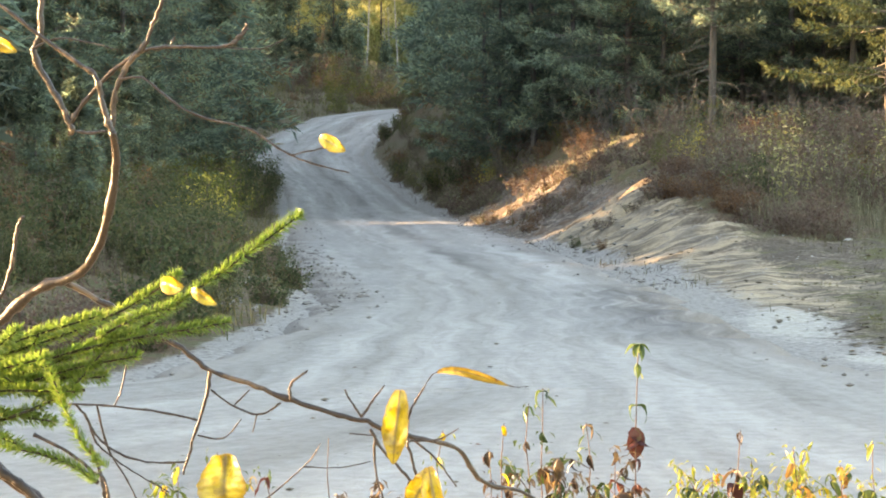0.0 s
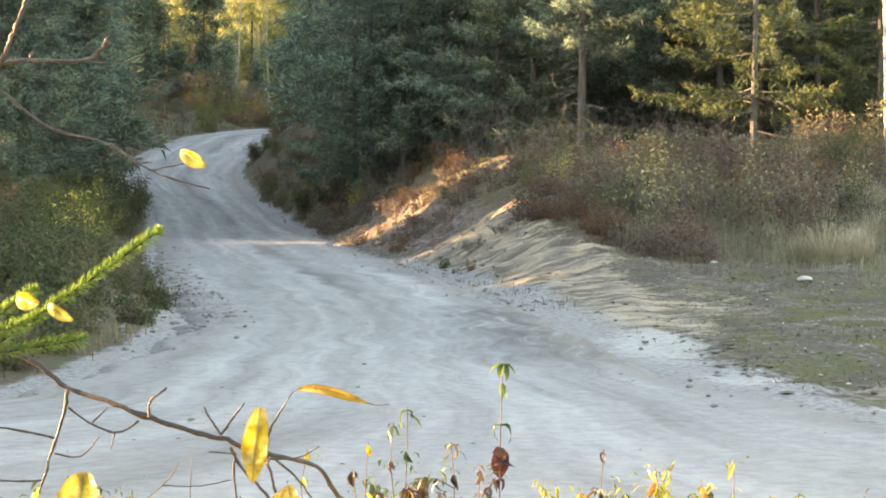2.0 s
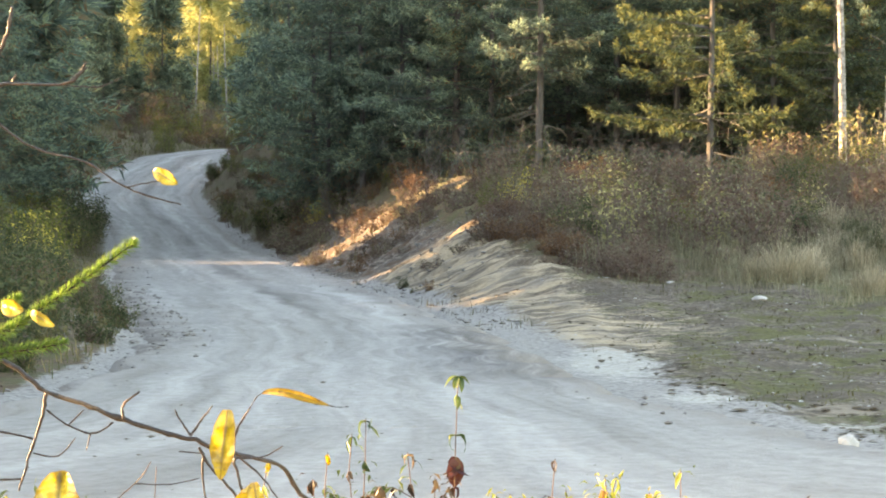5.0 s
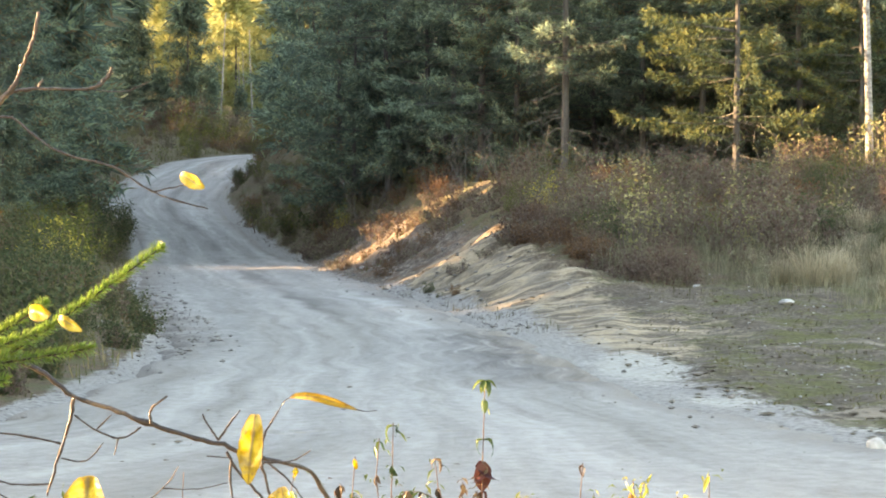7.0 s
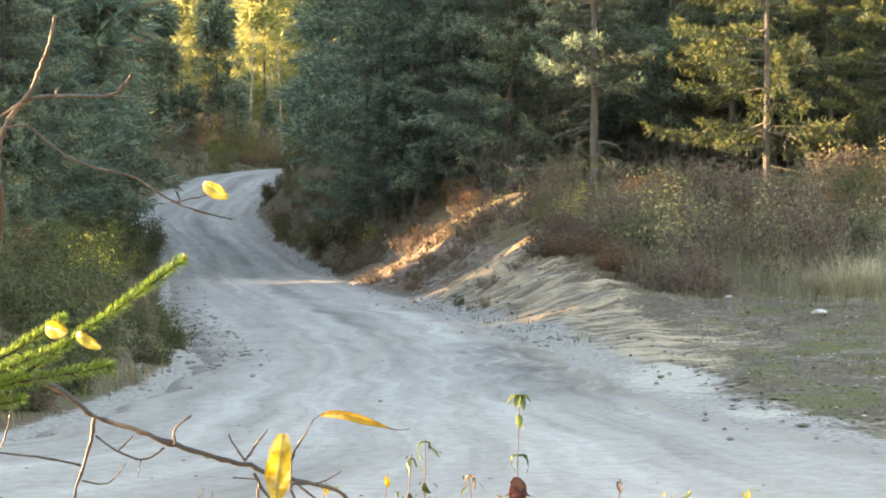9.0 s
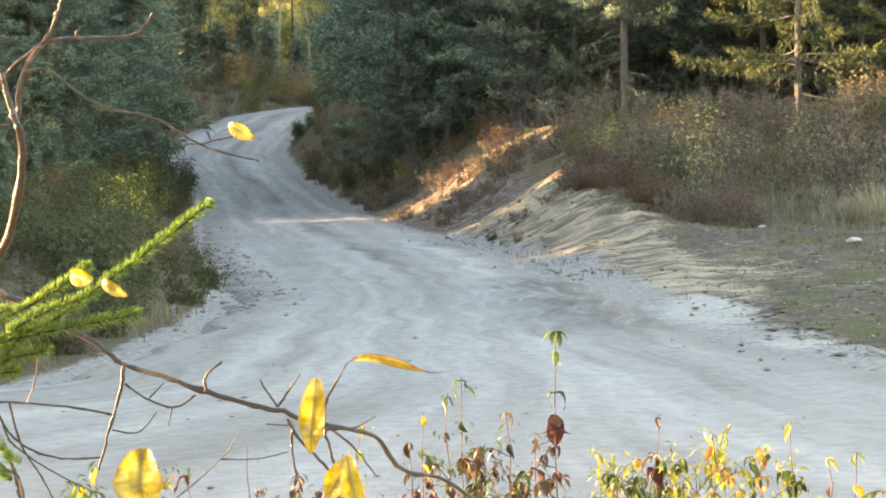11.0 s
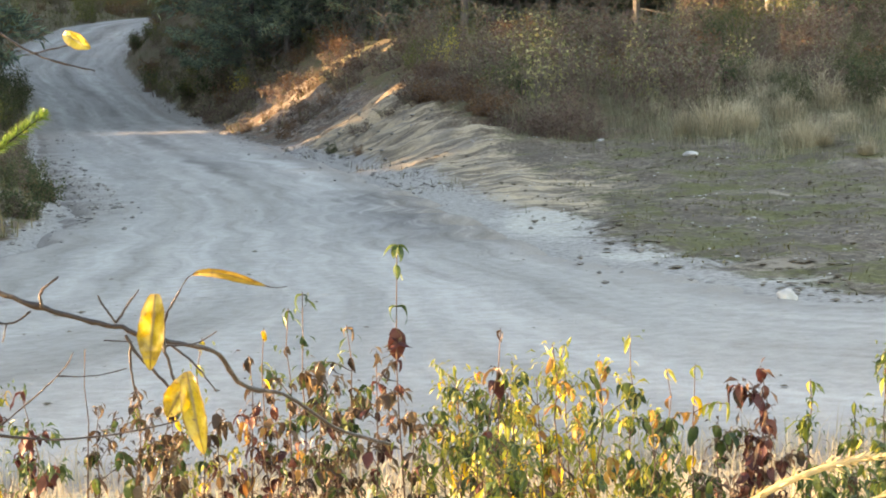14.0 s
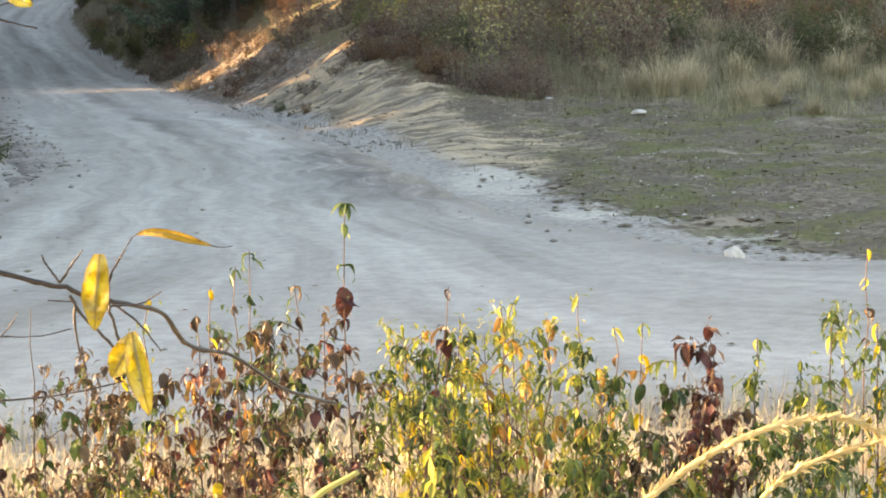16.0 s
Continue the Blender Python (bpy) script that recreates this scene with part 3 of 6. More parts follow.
put_tree(tree_b, [(0.3, 66, 1), (-17.5, 66, 1), (13.6, 60, 1), (5.4, 65, 0.9), (16.5, 57, 1.0), (9.7, 61, 0.9)], rng)
put_tree(tree_c, [(-4.2, 74, 1), (-1.5, 70, 1.1), (1.4, 65, 1.1), (4.1, 69, 1.0), (-14.6, 53, 0.85), (-16.0, 68, 0.95), (-18.6, 84, 0.95), (12.0, 64, 1.0), (8.6, 65, 1.0), (6.4, 66, 0.9)], rng)
put_tree(tree_p, [(2.68, 60, 1), (7.0, 63, 0.9)], rng)
# out-of-view spruces added to block the higher sun rays
tree_q = spruce(9, 15, 2.4, 3.2, dense=0.28, big=3.0, label="tall spruce with bare lower trunk, added to cast shade")
put_tree(tree_q, [(-27.5, 35.6, 0.95), (-26.5, 37.0, 0.9), (-27.5, 39.1, 1.0), (-22.0, 35.9, 0.8), (-21.0, 38.4, 0.85), (-27.0, 51.2, 1.0), (-22.0, 50.5, 0.8)], rng)
# half-size copies added to shade a strip of the bank
for k, (x, y) in enumerate([(-15.2, 52.2), (-15.8, 51.0), (-15.6, 53.2), (-15.4, 50.0)]):
    m = pose(x, y, ground_at(x, y), 0, 0, 70 * k) @ Matrix.Scale(0.5, 4)
    copy_thing(tree_q, m).matrix_basis = m
put_tree(tree_w, [(7.3, 57, 1), (11.0, 58.5, 0.8)], rng)
far_spots = [(14.5, 70, 0.9), (3.3, 76, 0.9), (9.6, 68, 1.0), (-21, 100, 0.75), (7.0, 70, 0.8), (-18.0, 51, 0.8), (-2.6, 78, 0.8), (10.6, 66, 0.75), (13.0, 68, 0.8), (6.0, 74, 0.9), (11.5, 72, 0.9), (-34.0, 203.5, 1.15), (-28.1, 204, 1.05), (-44, 209, 0.6), (-40.5, 211, 0.6), (-37, 208, 0.75), (-34.2, 210, 0.7), (-14.2, 62, 0.3), (-15.4, 58, 0.3), (-13.4, 56, 0.24), (-9.6, 36, 0.1), (-11.2, 39, 0.16), (-8.2, 31.5, 0.1), (-12.2, 46, 0.2), (-10.6, 43, 0.12), (-7.4, 28, 0.08), (-13.5, 50, 0.24), (-11.0, 33, 0.14)] + [(-46 + 2.6 * k, 201 + 3 * math.sin(k * 2.1), 0.3 + 0.22 * math.sin(k * 1.7) ** 2) for k in range(14)] + [(-35, 202, 0.85), (-39, 200, 1.0), (-43, 206, 0.7), (-18, 206, 0.9), (-13, 210, 1.0), (-33, 160, 1.0), (-30.5, 140, 1.0), (-29, 124, 1.0), (-26, 112, 0.95), (-36, 178, 1.0), (-8, 105, 1.0), (-4, 96, 1.0), (1, 90, 1.1), (8, 86, 1.1), (-10, 120, 1.0), (-8, 140, 1.0), (16, 82, 1.1), (24, 74, 1.1), (22, 62, 1.0), (-1, 84, 1.0), (4, 82, 1.0), (12, 78, 1.0), (18, 72, 1.0), (9, 92, 1.1), (15, 92, 1.1), (20, 84, 1.1), (5, 96, 1.1), (-47, 215, 0.7), (-8, 170, 1.0), (-9, 158, 0.8), (-16, 240, 1.2), (-31, 260, 1.3), (-22, 262, 1.3), (-40, 262, 1.3), (-49, 262, 1.3), (-12, 255, 1.3), (-35, 262, 1.2), (-26, 258, 1.2), (-28, 246, 1.25), (-37.5, 240, 1.2), (-23.5, 240, 1.2), (-19, 236, 1.15), (-31, 236, 1.1), (-44, 244, 1.25), (-33, 250, 1.3), (-29.5, 254, 1.3), (-24.5, 250, 1.3), (-20.5, 250, 1.3), (-39, 254, 1.3), (-16.5, 228, 1.1)]
put_tree(tree_f, [q for q in far_spots if q[1] < 226], rng)
put_tree(tree_l, [(-23.8, 208, 1.25), (-22.6, 213, 1.2), (-20.6, 214, 1.2), (-25.3, 217, 1.3), (-36, 232, 1.2), (-29, 236, 1.3), (-41, 235, 1.3), (-32.5, 242, 1.4)] + [q for q in far_spots if q[1] >= 226], rng)
# forest added along the left side, mostly unseen, to shade the road; gaps let the sun reach the bank and the far trees
shade = []
for x, lo, step in ((-15.5, 10.1, 3.0), (-20.5, 10.4, 3.4), (-26.0, 10.7, 3.7), (-31.0, 10.2, 2.9), (-36.0, 11.6, 3.1)):
    c = lo
    while c < 100:
        y = c - 0.122 * x + 0.3 * math.sin(c * 3.7)
        if not 50.8 < c < 61.5 and not 30.6 < c < 36.2 and not 41.0 < c < 45.8 and not (x > -18 and y > 47) and not (x < -33 and c > 28):
            shade.append((x + 0.8 * math.sin(c * 5.1), y, 0.95 + 0.15 * math.sin(c * 2.3)))
        c += step
shade += [(-33 - 0.1 * k, 76 + 4.6 * k, 1.0) for k in range(26)]
shade += [(-24 - 0.12 * k + (k % 2) * (3.5 if k < 7 else -2.0) - (1.5 if k > 11 else 0.0), 70 + 3.6 * k, 1.0) for k in range(17)]
shade += [(-28.4 - 0.25 * k, 80 + 4.2 * k, 0.95) for k in range(24)]
shade += [(-57 + 0.8 * math.sin(k * 2.2), 200 + 2.9 * k, 0.52 + 0.06 * math.sin(k * 1.7)) for k in range(12)]
shade += [(-36, 100, 1.0), (-37, 108, 1.0), (-38, 116, 1.0), (-38, 126, 1.0), (-40, 136, 1.0), (-40, 146, 1.0), (-41, 154, 1.0), (-42, 165, 1.0), (-43, 174, 1.0), (-44, 184, 1.0), (-32, 104, 1.0)]
# short trees added inside the gap to keep the lower bank in shade
shade += [(-20.0, 52.0 + 2.4, 0.36), (-20.3, 53.6 + 2.4, 0.42), (-20.0, 61.0 + 2.4, 0.5)]
seen = lambda q: q[1] > 58 and -q[0] < 0.32 * q[1] and q[1] < 170
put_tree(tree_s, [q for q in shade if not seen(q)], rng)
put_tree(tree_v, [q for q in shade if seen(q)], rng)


def birch(seed, height, radius, leaves, label):
    rng = np.random.RandomState(seed)
    root = tagged(new("birch_tree"), label, "tree", "birch trees")
    trunk, crown = Shape(), Shape()
    zs = np.linspace(-0.3, height, 12)
    bend = np.stack([0.10 * np.sin(zs * 0.35 + seed), 0.08 * np.cos(zs * 0.3), zs], -1)
    trunk.tube(bend, np.linspace(radius, radius * 0.35, 12), 8)
    for k in range(12):
        zz = rng.uniform(height * 0.3, height)
        az, ln = rng.uniform(0, 6.28), rng.uniform(0.8, 1.8)
        s = np.linspace(0, 1, 5)
        line = np.array([0, 0, zz]) + np.array([np.cos(az), np.sin(az), 0.5]) * (s * ln)[:, None] + rng.normal(size=(5, 3)) * 0.04
        trunk.tube(line, np.linspace(0.025, 0.006, 5), 4)
        n = leaves
        b = line[rng.randint(1, 5, n)] + rng.normal(size=(n, 3)) * 0.22
        way = unit(rng.normal(size=(n, 3)) + (0, 0, -0.4))
        crown.blades(b, way, unit(np.cross(way, rng.normal(size=(n, 3)))), rng.uniform(0.05, 0.09, n), rng.uniform(0.04, 0.06, n))
    part_of("trunk", trunk, BIRCH_BARK, root, "white papery trunk", True)
    part_of("crown", crown, YELLOW_LEAF, root)
    return root


YELLOW_LEAF = leaf_mat("yellow_leaves", [(0.1, (0.16, 0.16, 0.04)), (0.5, (0.38, 0.32, 0.07)), (0.9, (0.52, 0.42, 0.10))], 0.4)
birch_big = birch(31, 10, 0.115, 8, "white birch with a peeling trunk, nearly bare")
put_tree(birch_big, [(10.5, 55, 1), (12.2, 57, 0.8)], rng)
birch_thin = birch(32, 12, 0.11, 6, "slender white birch on the far slope")
put_tree(birch_thin, [(-24.9, 201.5, 1.0), (-21.7, 202, 0.9), (-22.5, 203, 0.7), (-23.0, 203.5, 0.65), (-37.5, 203, 1.0)], rng)
birch_thin.rotation_euler = (0, 0.08, 0)


def bush(seed, height, width, leaf, leaves, label, size=0.052, spread=0.05):
    rng = np.random.RandomState(seed)
    root = tagged(new("shrub"), label, "shrub", "roadside shrubs")
    stems, foliage = Shape(), Shape()
    for k in range(max(7, int(15 * width))):
        az, r = rng.uniform(0, 6.28), width * 0.5 * rng.uniform(0.1, 0.7)
        foot = np.array([np.cos(az) * r, np.sin(az) * r, -0.15])
        h = height * rng.uniform(0.4, 1.0)
        top = foot + np.array([np.cos(az) * width * 0.35 * rng.uniform(0, 1), np.sin(az) * width * 0.35 * rng.uniform(0, 1), h])
        s = np.linspace(0, 1, 6)[:, None]
        line = foot + (top - foot) * s + rng.normal(size=(6, 3)) * 0.04 * s
        stems.tube(line[[0, 2, 5]], (0.011, 0.008, 0.003), 3)
        for j in range(5):
            c = line[rng.randint(1, 6)]
            e = c + unit(rng.normal(size=3) + (0, 0, 0.8)) * height * rng.uniform(0.1, 0.26)
            stems.needles(c[None], unit(e - c)[None], unit(np.cross(e - c, rng.normal(size=3)))[None], np.linalg.norm(e - c), 0.012)
            n = int(leaves / 4)
            t = rng.uniform(0, 1.1, (n, 1))
            b = c + (e - c) * t + rng.normal(size=(n, 3)) * spread
            way = unit(rng.normal(size=(n, 3)) + (0, 0, -0.1))
            foliage.needles(b, way, unit(np.cross(way, rng.normal(size=(n, 3)))), rng.uniform(0.7, 1.4, n) * size, rng.uniform(0.4, 0.8, n) * size)
    part_of("stem", stems, SHRUB_BARK, root)
    part_of("foliage", foliage, leaf, root)
    return root


def scatter(n, rng, x0, x1, y0, y1, lo, hi, ok):
    out = []
    while len(out) < n:
        x, y = rng.uniform(x0, x1), rng.uniform(y0, y1)
        if ok(x, y):
            out.append((x, y, rng.uniform(lo, hi)))
    return out


def right_of(x, y):
    return x - float(lerp(RIGHT, np.array([y]))[0])


def left_of(x, y):
    return float(lerp(LEFT, np.array([y]))[0]) - x


def thicket(name, label, protos, spots, rng):
    """Far shrubs that cannot be told apart, joined into one."""
    vs, fs, ms, n = [], [], [], 0
    mats = []
    for x, y, size in spots:
        proto = protos[rng.randint(len(protos))]
        a = rng.uniform(0, 6.28)
        turn = np.array([[math.cos(a), -math.sin(a), 0], [math.sin(a), math.cos(a), 0], [0, 0, 1]]) * size
        for ob in proto.children:
            me = ob.data
            v = np.empty(len(me.vertices) * 3)
            me.vertices.foreach_get("co", v)
            f = np.empty(len(me.polygons) * 3, np.int32)
            me.loops.foreach_get("vertex_index", f)
            if me.materials[0] not in mats:
                mats.append(me.materials[0])
            vs.append(v.reshape(-1, 3) @ turn.T + (x, y, ground_at(x, y)))
            fs.append(f.reshape(-1, 3) + n)
            ms.append(np.full(len(f) // 3, mats.index(me.materials[0])))
            n += len(v) // 3
    s = Shape()
    s.add(np.concatenate(vs), np.concatenate(fs))
    me = s.mesh(name, mats[0])
    for m in mats[1:]:
        me.materials.append(m)
    me.polygons.foreach_set("material_index", np.concatenate(ms).astype(np.int32))
    return tagged(new(name, me), label, "shrubs", kind="stuff")


SHRUB_BARK = bark_mat("shrub_bark", (0.10, 0.07, 0.06), (0.22, 0.17, 0.15), 40.0)
shrub_brown = bush(21, 1.5, 1.5, BROWN_LEAF, 30, "brown autumn shrub with bare purple-grey stems", 0.095, 0.07)
shrub_mix = bush(22, 1.6, 1.4, OLIVE_LEAF, 45, "olive shrub with small yellowing leaves")
shrub_low = bush(23, 0.8, 1.4, BROWN_LEAF, 26, "low brown shrub on the bank", 0.088, 0.06)
shrub_green = bush(24, 1.5, 1.7, GREEN_LEAF, 90, "dense green roadside shrub turning yellow", 0.075, 0.08)
shrub_gold = bush(25, 1.6, 1.7, OLIVE_LEAF, 70, "golden-green roadside shrub in autumn leaf", 0.07, 0.08)
shrub_rust = bush(26, 1.0, 1.2, RUST_LEAF, 45, "rust-coloured low shrub under the trees", 0.07, 0.07)
shrub_pale = bush(27, 1.7, 0.9, PALE_LEAF, 9, "upright shrub with pale yellow-green leaves", 0.115, 0.10)
shrub_yellow = bush(30, 1.5, 1.5, YELLOW_LEAF, 20, "roadside shrub with golden autumn leaves", 0.11, 0.09)
put_tree(shrub_yellow, [(-8.1, 40, 0.85), (-8.6, 41, 0.8), (-7.6, 38.6, 0.6), (-12.2, 57, 0.6), (1.6, 47.2, 0.5), (-4.5, 71, 0.5)], rng)
shrub_weed = bush(33, 1.3, 1.5, GREEN_LEAF, 36, "low green weedy shrub beside the road", 0.12, 0.09)
put_tree(shrub_weed, [(-6.2, 31, 0.5), (-5.4, 27, 0.4), (-7.4, 36, 0.5)], rng)
# shrubs added left, mostly out of view, to block low sun on road and bank
shade_shrubs = [(-13.6 + 0.3 * math.sin(k * 2.3), 30.6 + 0.75 * k, 1.0 + 0.12 * math.sin(k * 1.9)) for k in range(14) if k not in (4, 5, 6, 7)] + [(-13.6, 33.7, 0.46), (-13.4, 34.5, 0.42), (-13.7, 35.2, 0.44), (-13.5, 36.0, 0.46)] + [(-14.6, 53.6, 1.2), (-14.4, 54.4, 1.3), (-14.8, 55.2, 1.3), (-14.5, 56.0, 1.3), (-14.7, 56.8, 1.3), (-14.4, 57.6, 1.2)]
bank_top = lambda x, y: right_of(x, y) > 1.3 and x < 14 and x > float(crest(y)) + 0.15
left_bank = lambda lo, hi: (lambda x, y: lo < left_of(x, y) < hi)
put_tree(shrub_brown, [(-38 + 1.7 * k, 197.5 + 1.5 * math.sin(k * 2.7), 2.3 + 0.5 * math.sin(k * 1.3)) for k in range(10)] + scatter(46, rng, -1, 14, 35, 55, 0.65, 1.0, bank_top) + scatter(14, rng, -15, -6, 30, 60, 0.5, 0.85, left_bank(1.5, 7)), rng)
put_tree(shrub_mix, scatter(4, rng, 0, 12, 35, 52, 0.6, 1.0, bank_top) + scatter(12, rng, -18, -8, 45, 75, 0.7, 1.1, left_bank(2, 7)), rng)
put_tree(shrub_pale, [(3.0, 38.6, 0.95), (3.5, 40, 0.8), (4.9, 37.4, 0.6), (2.9, 43, 0.8), (3.7, 44, 0.85), (2.1, 41.5, 0.6), (5.9, 42, 0.6), (-15.0, 75, 0.9), (3.2, 47.5, 0.8), (2.2, 39.0, 0.55), (4.2, 41.0, 0.7), (5.2, 40, 0.6), (5.6, 44.5, 0.7), (6.8, 46, 0.7), (7.6, 43, 0.6), (6.3, 39.4, 0.5), (3.6, 48.2, 0.8), (4.1, 48, 0.75), (4.5, 48.6, 0.7), (2.8, 47, 0.6), (7.9, 53, 0.8), (10.8, 54, 1.2), (10.1, 53.5, 1.1), (8.6, 54, 1.0), (11.3, 54.5, 1.2), (-9.6, 46, 0.7), (-8.6, 42, 0.6)], rng)
put_tree(shrub_low, scatter(52, rng, 0, 16, 33.5, 54, 0.5, 0.95, bank_top) + scatter(20, rng, -9, 2, 46, 70, 0.5, 0.9, lambda x, y: 0.5 < right_of(x, y) < 3.5) + scatter(14, rng, -4, 1, 40, 58, 0.22, 0.45, lambda x, y: 0.6 < right_of(x, y) < 3.2), rng)
put_tree(shrub_green, scatter(9, rng, 2, 13, 36, 52, 0.35, 0.6, bank_top) + [(-14.3, 80, 1.2), (-13.7, 76, 1.1), (-12.7, 70, 1.1), (-15.2, 86, 1.2), (-12.0, 65, 0.9), (-0.85, 38.8, 0.16), (-0.6, 37.6, 0.1)] + shade_shrubs + scatter(20, rng, -8, -4, 21, 36, 0.3, 0.62, left_bank(0.9, 4)) + scatter(7, rng, -16, -6, 34, 66, 0.5, 0.85, left_bank(1.0, 5)), rng)
put_tree(shrub_gold, [(-8.9, 44.2, 0.75), (-8.3, 43.2, 0.5), (1.0, 46.5, 0.45), (-8.5, 42, 0.9), (-9.1, 46, 0.95), (-7.9, 38.5, 0.75), (-9.9, 49, 1.0), (-11.3, 54, 0.9)] + scatter(8, rng, -18, -6, 28, 60, 0.5, 0.9, left_bank(1.5, 6)), rng)
# the small ones at (-2.0, 49.5), (-2.7, 52) stand in for dead-leaf clumps
put_tree(shrub_rust, [(-11.0, 46, 1.0), (-11.6, 48, 1.1), (-10.6, 41, 0.8)] + scatter(12, rng, 1, 13, 36, 52, 0.6, 1.0, bank_top) + [(-1.9, 53, 0.4), (-0.9, 52, 0.3), (-2.4, 60, 0.6), (-3.2, 64, 0.6), (-0.6, 55.5, 0.4), (-2.1, 48.2, 0.42), (-1.9, 47.4, 0.3), (-1.2, 50.5, 0.35), (-2.9, 57, 0.4), (2.2, 46, 0.6), (-2.0, 49.5, 0.3), (-2.7, 52, 0.28), (-0.3, 36.5, 0.22), (-3.4, 55, 0.3)] + scatter(26, rng, -8, 14, 50, 72, 0.6, 1.1, lambda x, y: 1.2 < right_of(x, y) < 16) + scatter(22, rng, -20, -7, 30, 66, 0.4, 0.9, left_bank(1.5, 8)), rng)
def brush(name, label, seed, spots):
    """Bare dead twigs under the trees, one tangle."""
    rng = np.random.RandomState(seed)
    tangle = Shape()
    for x, y, size in spots:
        for k in range(7):
            az = rng.uniform(0, 6.28)
            foot = np.array([math.cos(az), math.sin(az), 0]) * 0.6 * rng.uniform(0, 1) + (0, 0, -0.1)
            top = foot + np.array([math.cos(az) * 1.1, math.sin(az) * 1.1, 2.3]) * rng.uniform(0.5, 1.0)
            s = np.linspace(0, 1, 6)[:, None]
            line = (foot + (top - foot) * s + rng.normal(size=(6, 3)) * 0.06 * s) * size + (x, y, ground_at(x, y))
            tangle.tube(line, np.linspace(0.015, 0.005, 6), 3)
            for j in range(9):
                c = line[rng.randint(1, 6)]
                e = c + unit(rng.normal(size=3) + (0, 0, 0.25)) * rng.uniform(0.25, 0.7)
                tangle.tube(np.stack([c, (c + e) / 2 + rng.normal(size=3) * 0.04, e]), (0.008, 0.006, 0.003), 3)
    return tagged(new(name, tangle.mesh(name, SPRUCE_BARK)), label, "shrubs", kind="stuff")


brush("dead_brush", "bare grey dead brush under the spruces", 29, [(1.0, 59, 0.8), (3.2, 60.5, 0.9), (4.6, 60, 0.9), (5.6, 61, 1.0), (6.4, 59.5, 0.8), (8.4, 59.4, 0.9), (9.4, 60.2, 0.9), (11.4, 59.0, 0.9), (12.6, 58.5, 0.9), (-1.0, 62, 0.8), (-3.4, 67, 0.9), (-0.2, 61.5, 0.8), (13.8, 59, 1.0), (7.4, 61, 1.1)])
far_set = [shrub_brown, shrub_low, shrub_rust, shrub_mix, shrub_gold]
thicket("far_thicket", "brown and olive shrubs round the far bend", far_set, scatter(34, rng, -46, -14, 186, 201, 1.2, 2.2, left_bank(0.5, 60)) + scatter(26, rng, -40, -16, 140, 190, 0.8, 1.4, left_bank(0.6, 9)), rng)
thicket("bend_thicket", "brown and rusty shrubs on the bank under the trees", [shrub_low, shrub_low, shrub_rust, shrub_mix, shrub_weed], scatter(34, rng, -12, 1, 64, 112, 0.5, 1.0, lambda x, y: 0.4 < right_of(x, y) < 4) + scatter(74, rng, -17, 2, 62, 165, 0.6, 1.1, lambda x, y: 0.4 < right_of(x, y) < 5.5), rng)
thicket("edge_thicket", "low green and brown weeds along the road edge", [shrub_weed, shrub_low, shrub_brown, shrub_rust, shrub_weed, shrub_weed], scatter(40, rng, -9.5, -3, 22, 48, 0.18, 0.36, left_bank(0.1, 1.4)) + scatter(44, rng, -9, -3.6, 15.6, 25, 0.16, 0.36, left_bank(0.2, 3.6)), rng)
thicket("crest_thicket", "low brown shrubs along the crest of the bank", [shrub_low, shrub_brown, shrub_low, shrub_rust], scatter(52, rng, 0.3, 3.6, 33.0, 45, 0.3, 0.62, lambda x, y: 0.1 < x - float(crest(y)) < 1.1), rng)
thicket("meadow_thicket", "grey-green shrubs among the brown ones", [shrub_green, shrub_mix], scatter(34, rng, 2, 13, 35, 52, 0.4, 0.78, bank_top), rng)
thicket("verge_thicket", "dark green and brown shrubs on the slope above the road", [shrub_weed, shrub_green, shrub_brown, shrub_rust, shrub_weed], scatter(46, rng, -13, -4.6, 22, 37, 0.4, 0.75, left_bank(1.1, 6.5)) + scatter(44, rng, -10, -4.2, 15.9, 23, 0.25, 0.5, left_bank(0.5, 5)), rng)
thicket("slope_thicket", "green and brown shrubs along the left slope", [shrub_weed, shrub_low, shrub_gold, shrub_mix], scatter(40, rng, -30, -11, 66, 140, 0.6, 1.1, left_bank(0.7, 6)), rng)


thicket("far_woods", "mixed woods on the far hillside in evening sun", [tree_f, tree_l, tree_l], scatter(24, rng, -60, 0, 255, 325, 1.0, 1.5, lambda x, y: True), rng)


# ---- grass and stones ----
def grass_shape(rng, x, y, z, h, bend, width, az=None):
    """Blades of two bent segments from the ground points, joined in one shape."""
    k = len(x)
    az = rng.uniform(0, 6.28, k) if az is None else az
    d = np.stack([np.cos(az), np.sin(az), np.zeros(k)], -1)
    side = np.stack([-d[:, 1], d[:, 0], np.zeros(k)], -1) * (width * 0.5)[:, None]
    foot = np.stack([x, y, z - 0.03], -1)
    mid = foot + d * (h * bend * 0.3)[:, None] + np.array([0, 0, 1]) * (h * 0.6)[:, None]
    tip = foot + d * (h * bend)[:, None] + np.array([0, 0, 1]) * (h * (1 - 0.35 * bend))[:, None]
    v = np.stack([foot - side, foot + side, mid + side * 0.8, mid - side * 0.8, tip], 1).reshape(-1, 3)
    i = np.arange(k)[:, None] * 5
    s = Shape()
    s.add(v, np.concatenate([i + [0, 1, 2], i + [0, 2, 3], i + [3, 2, 4]], 0))
    return s


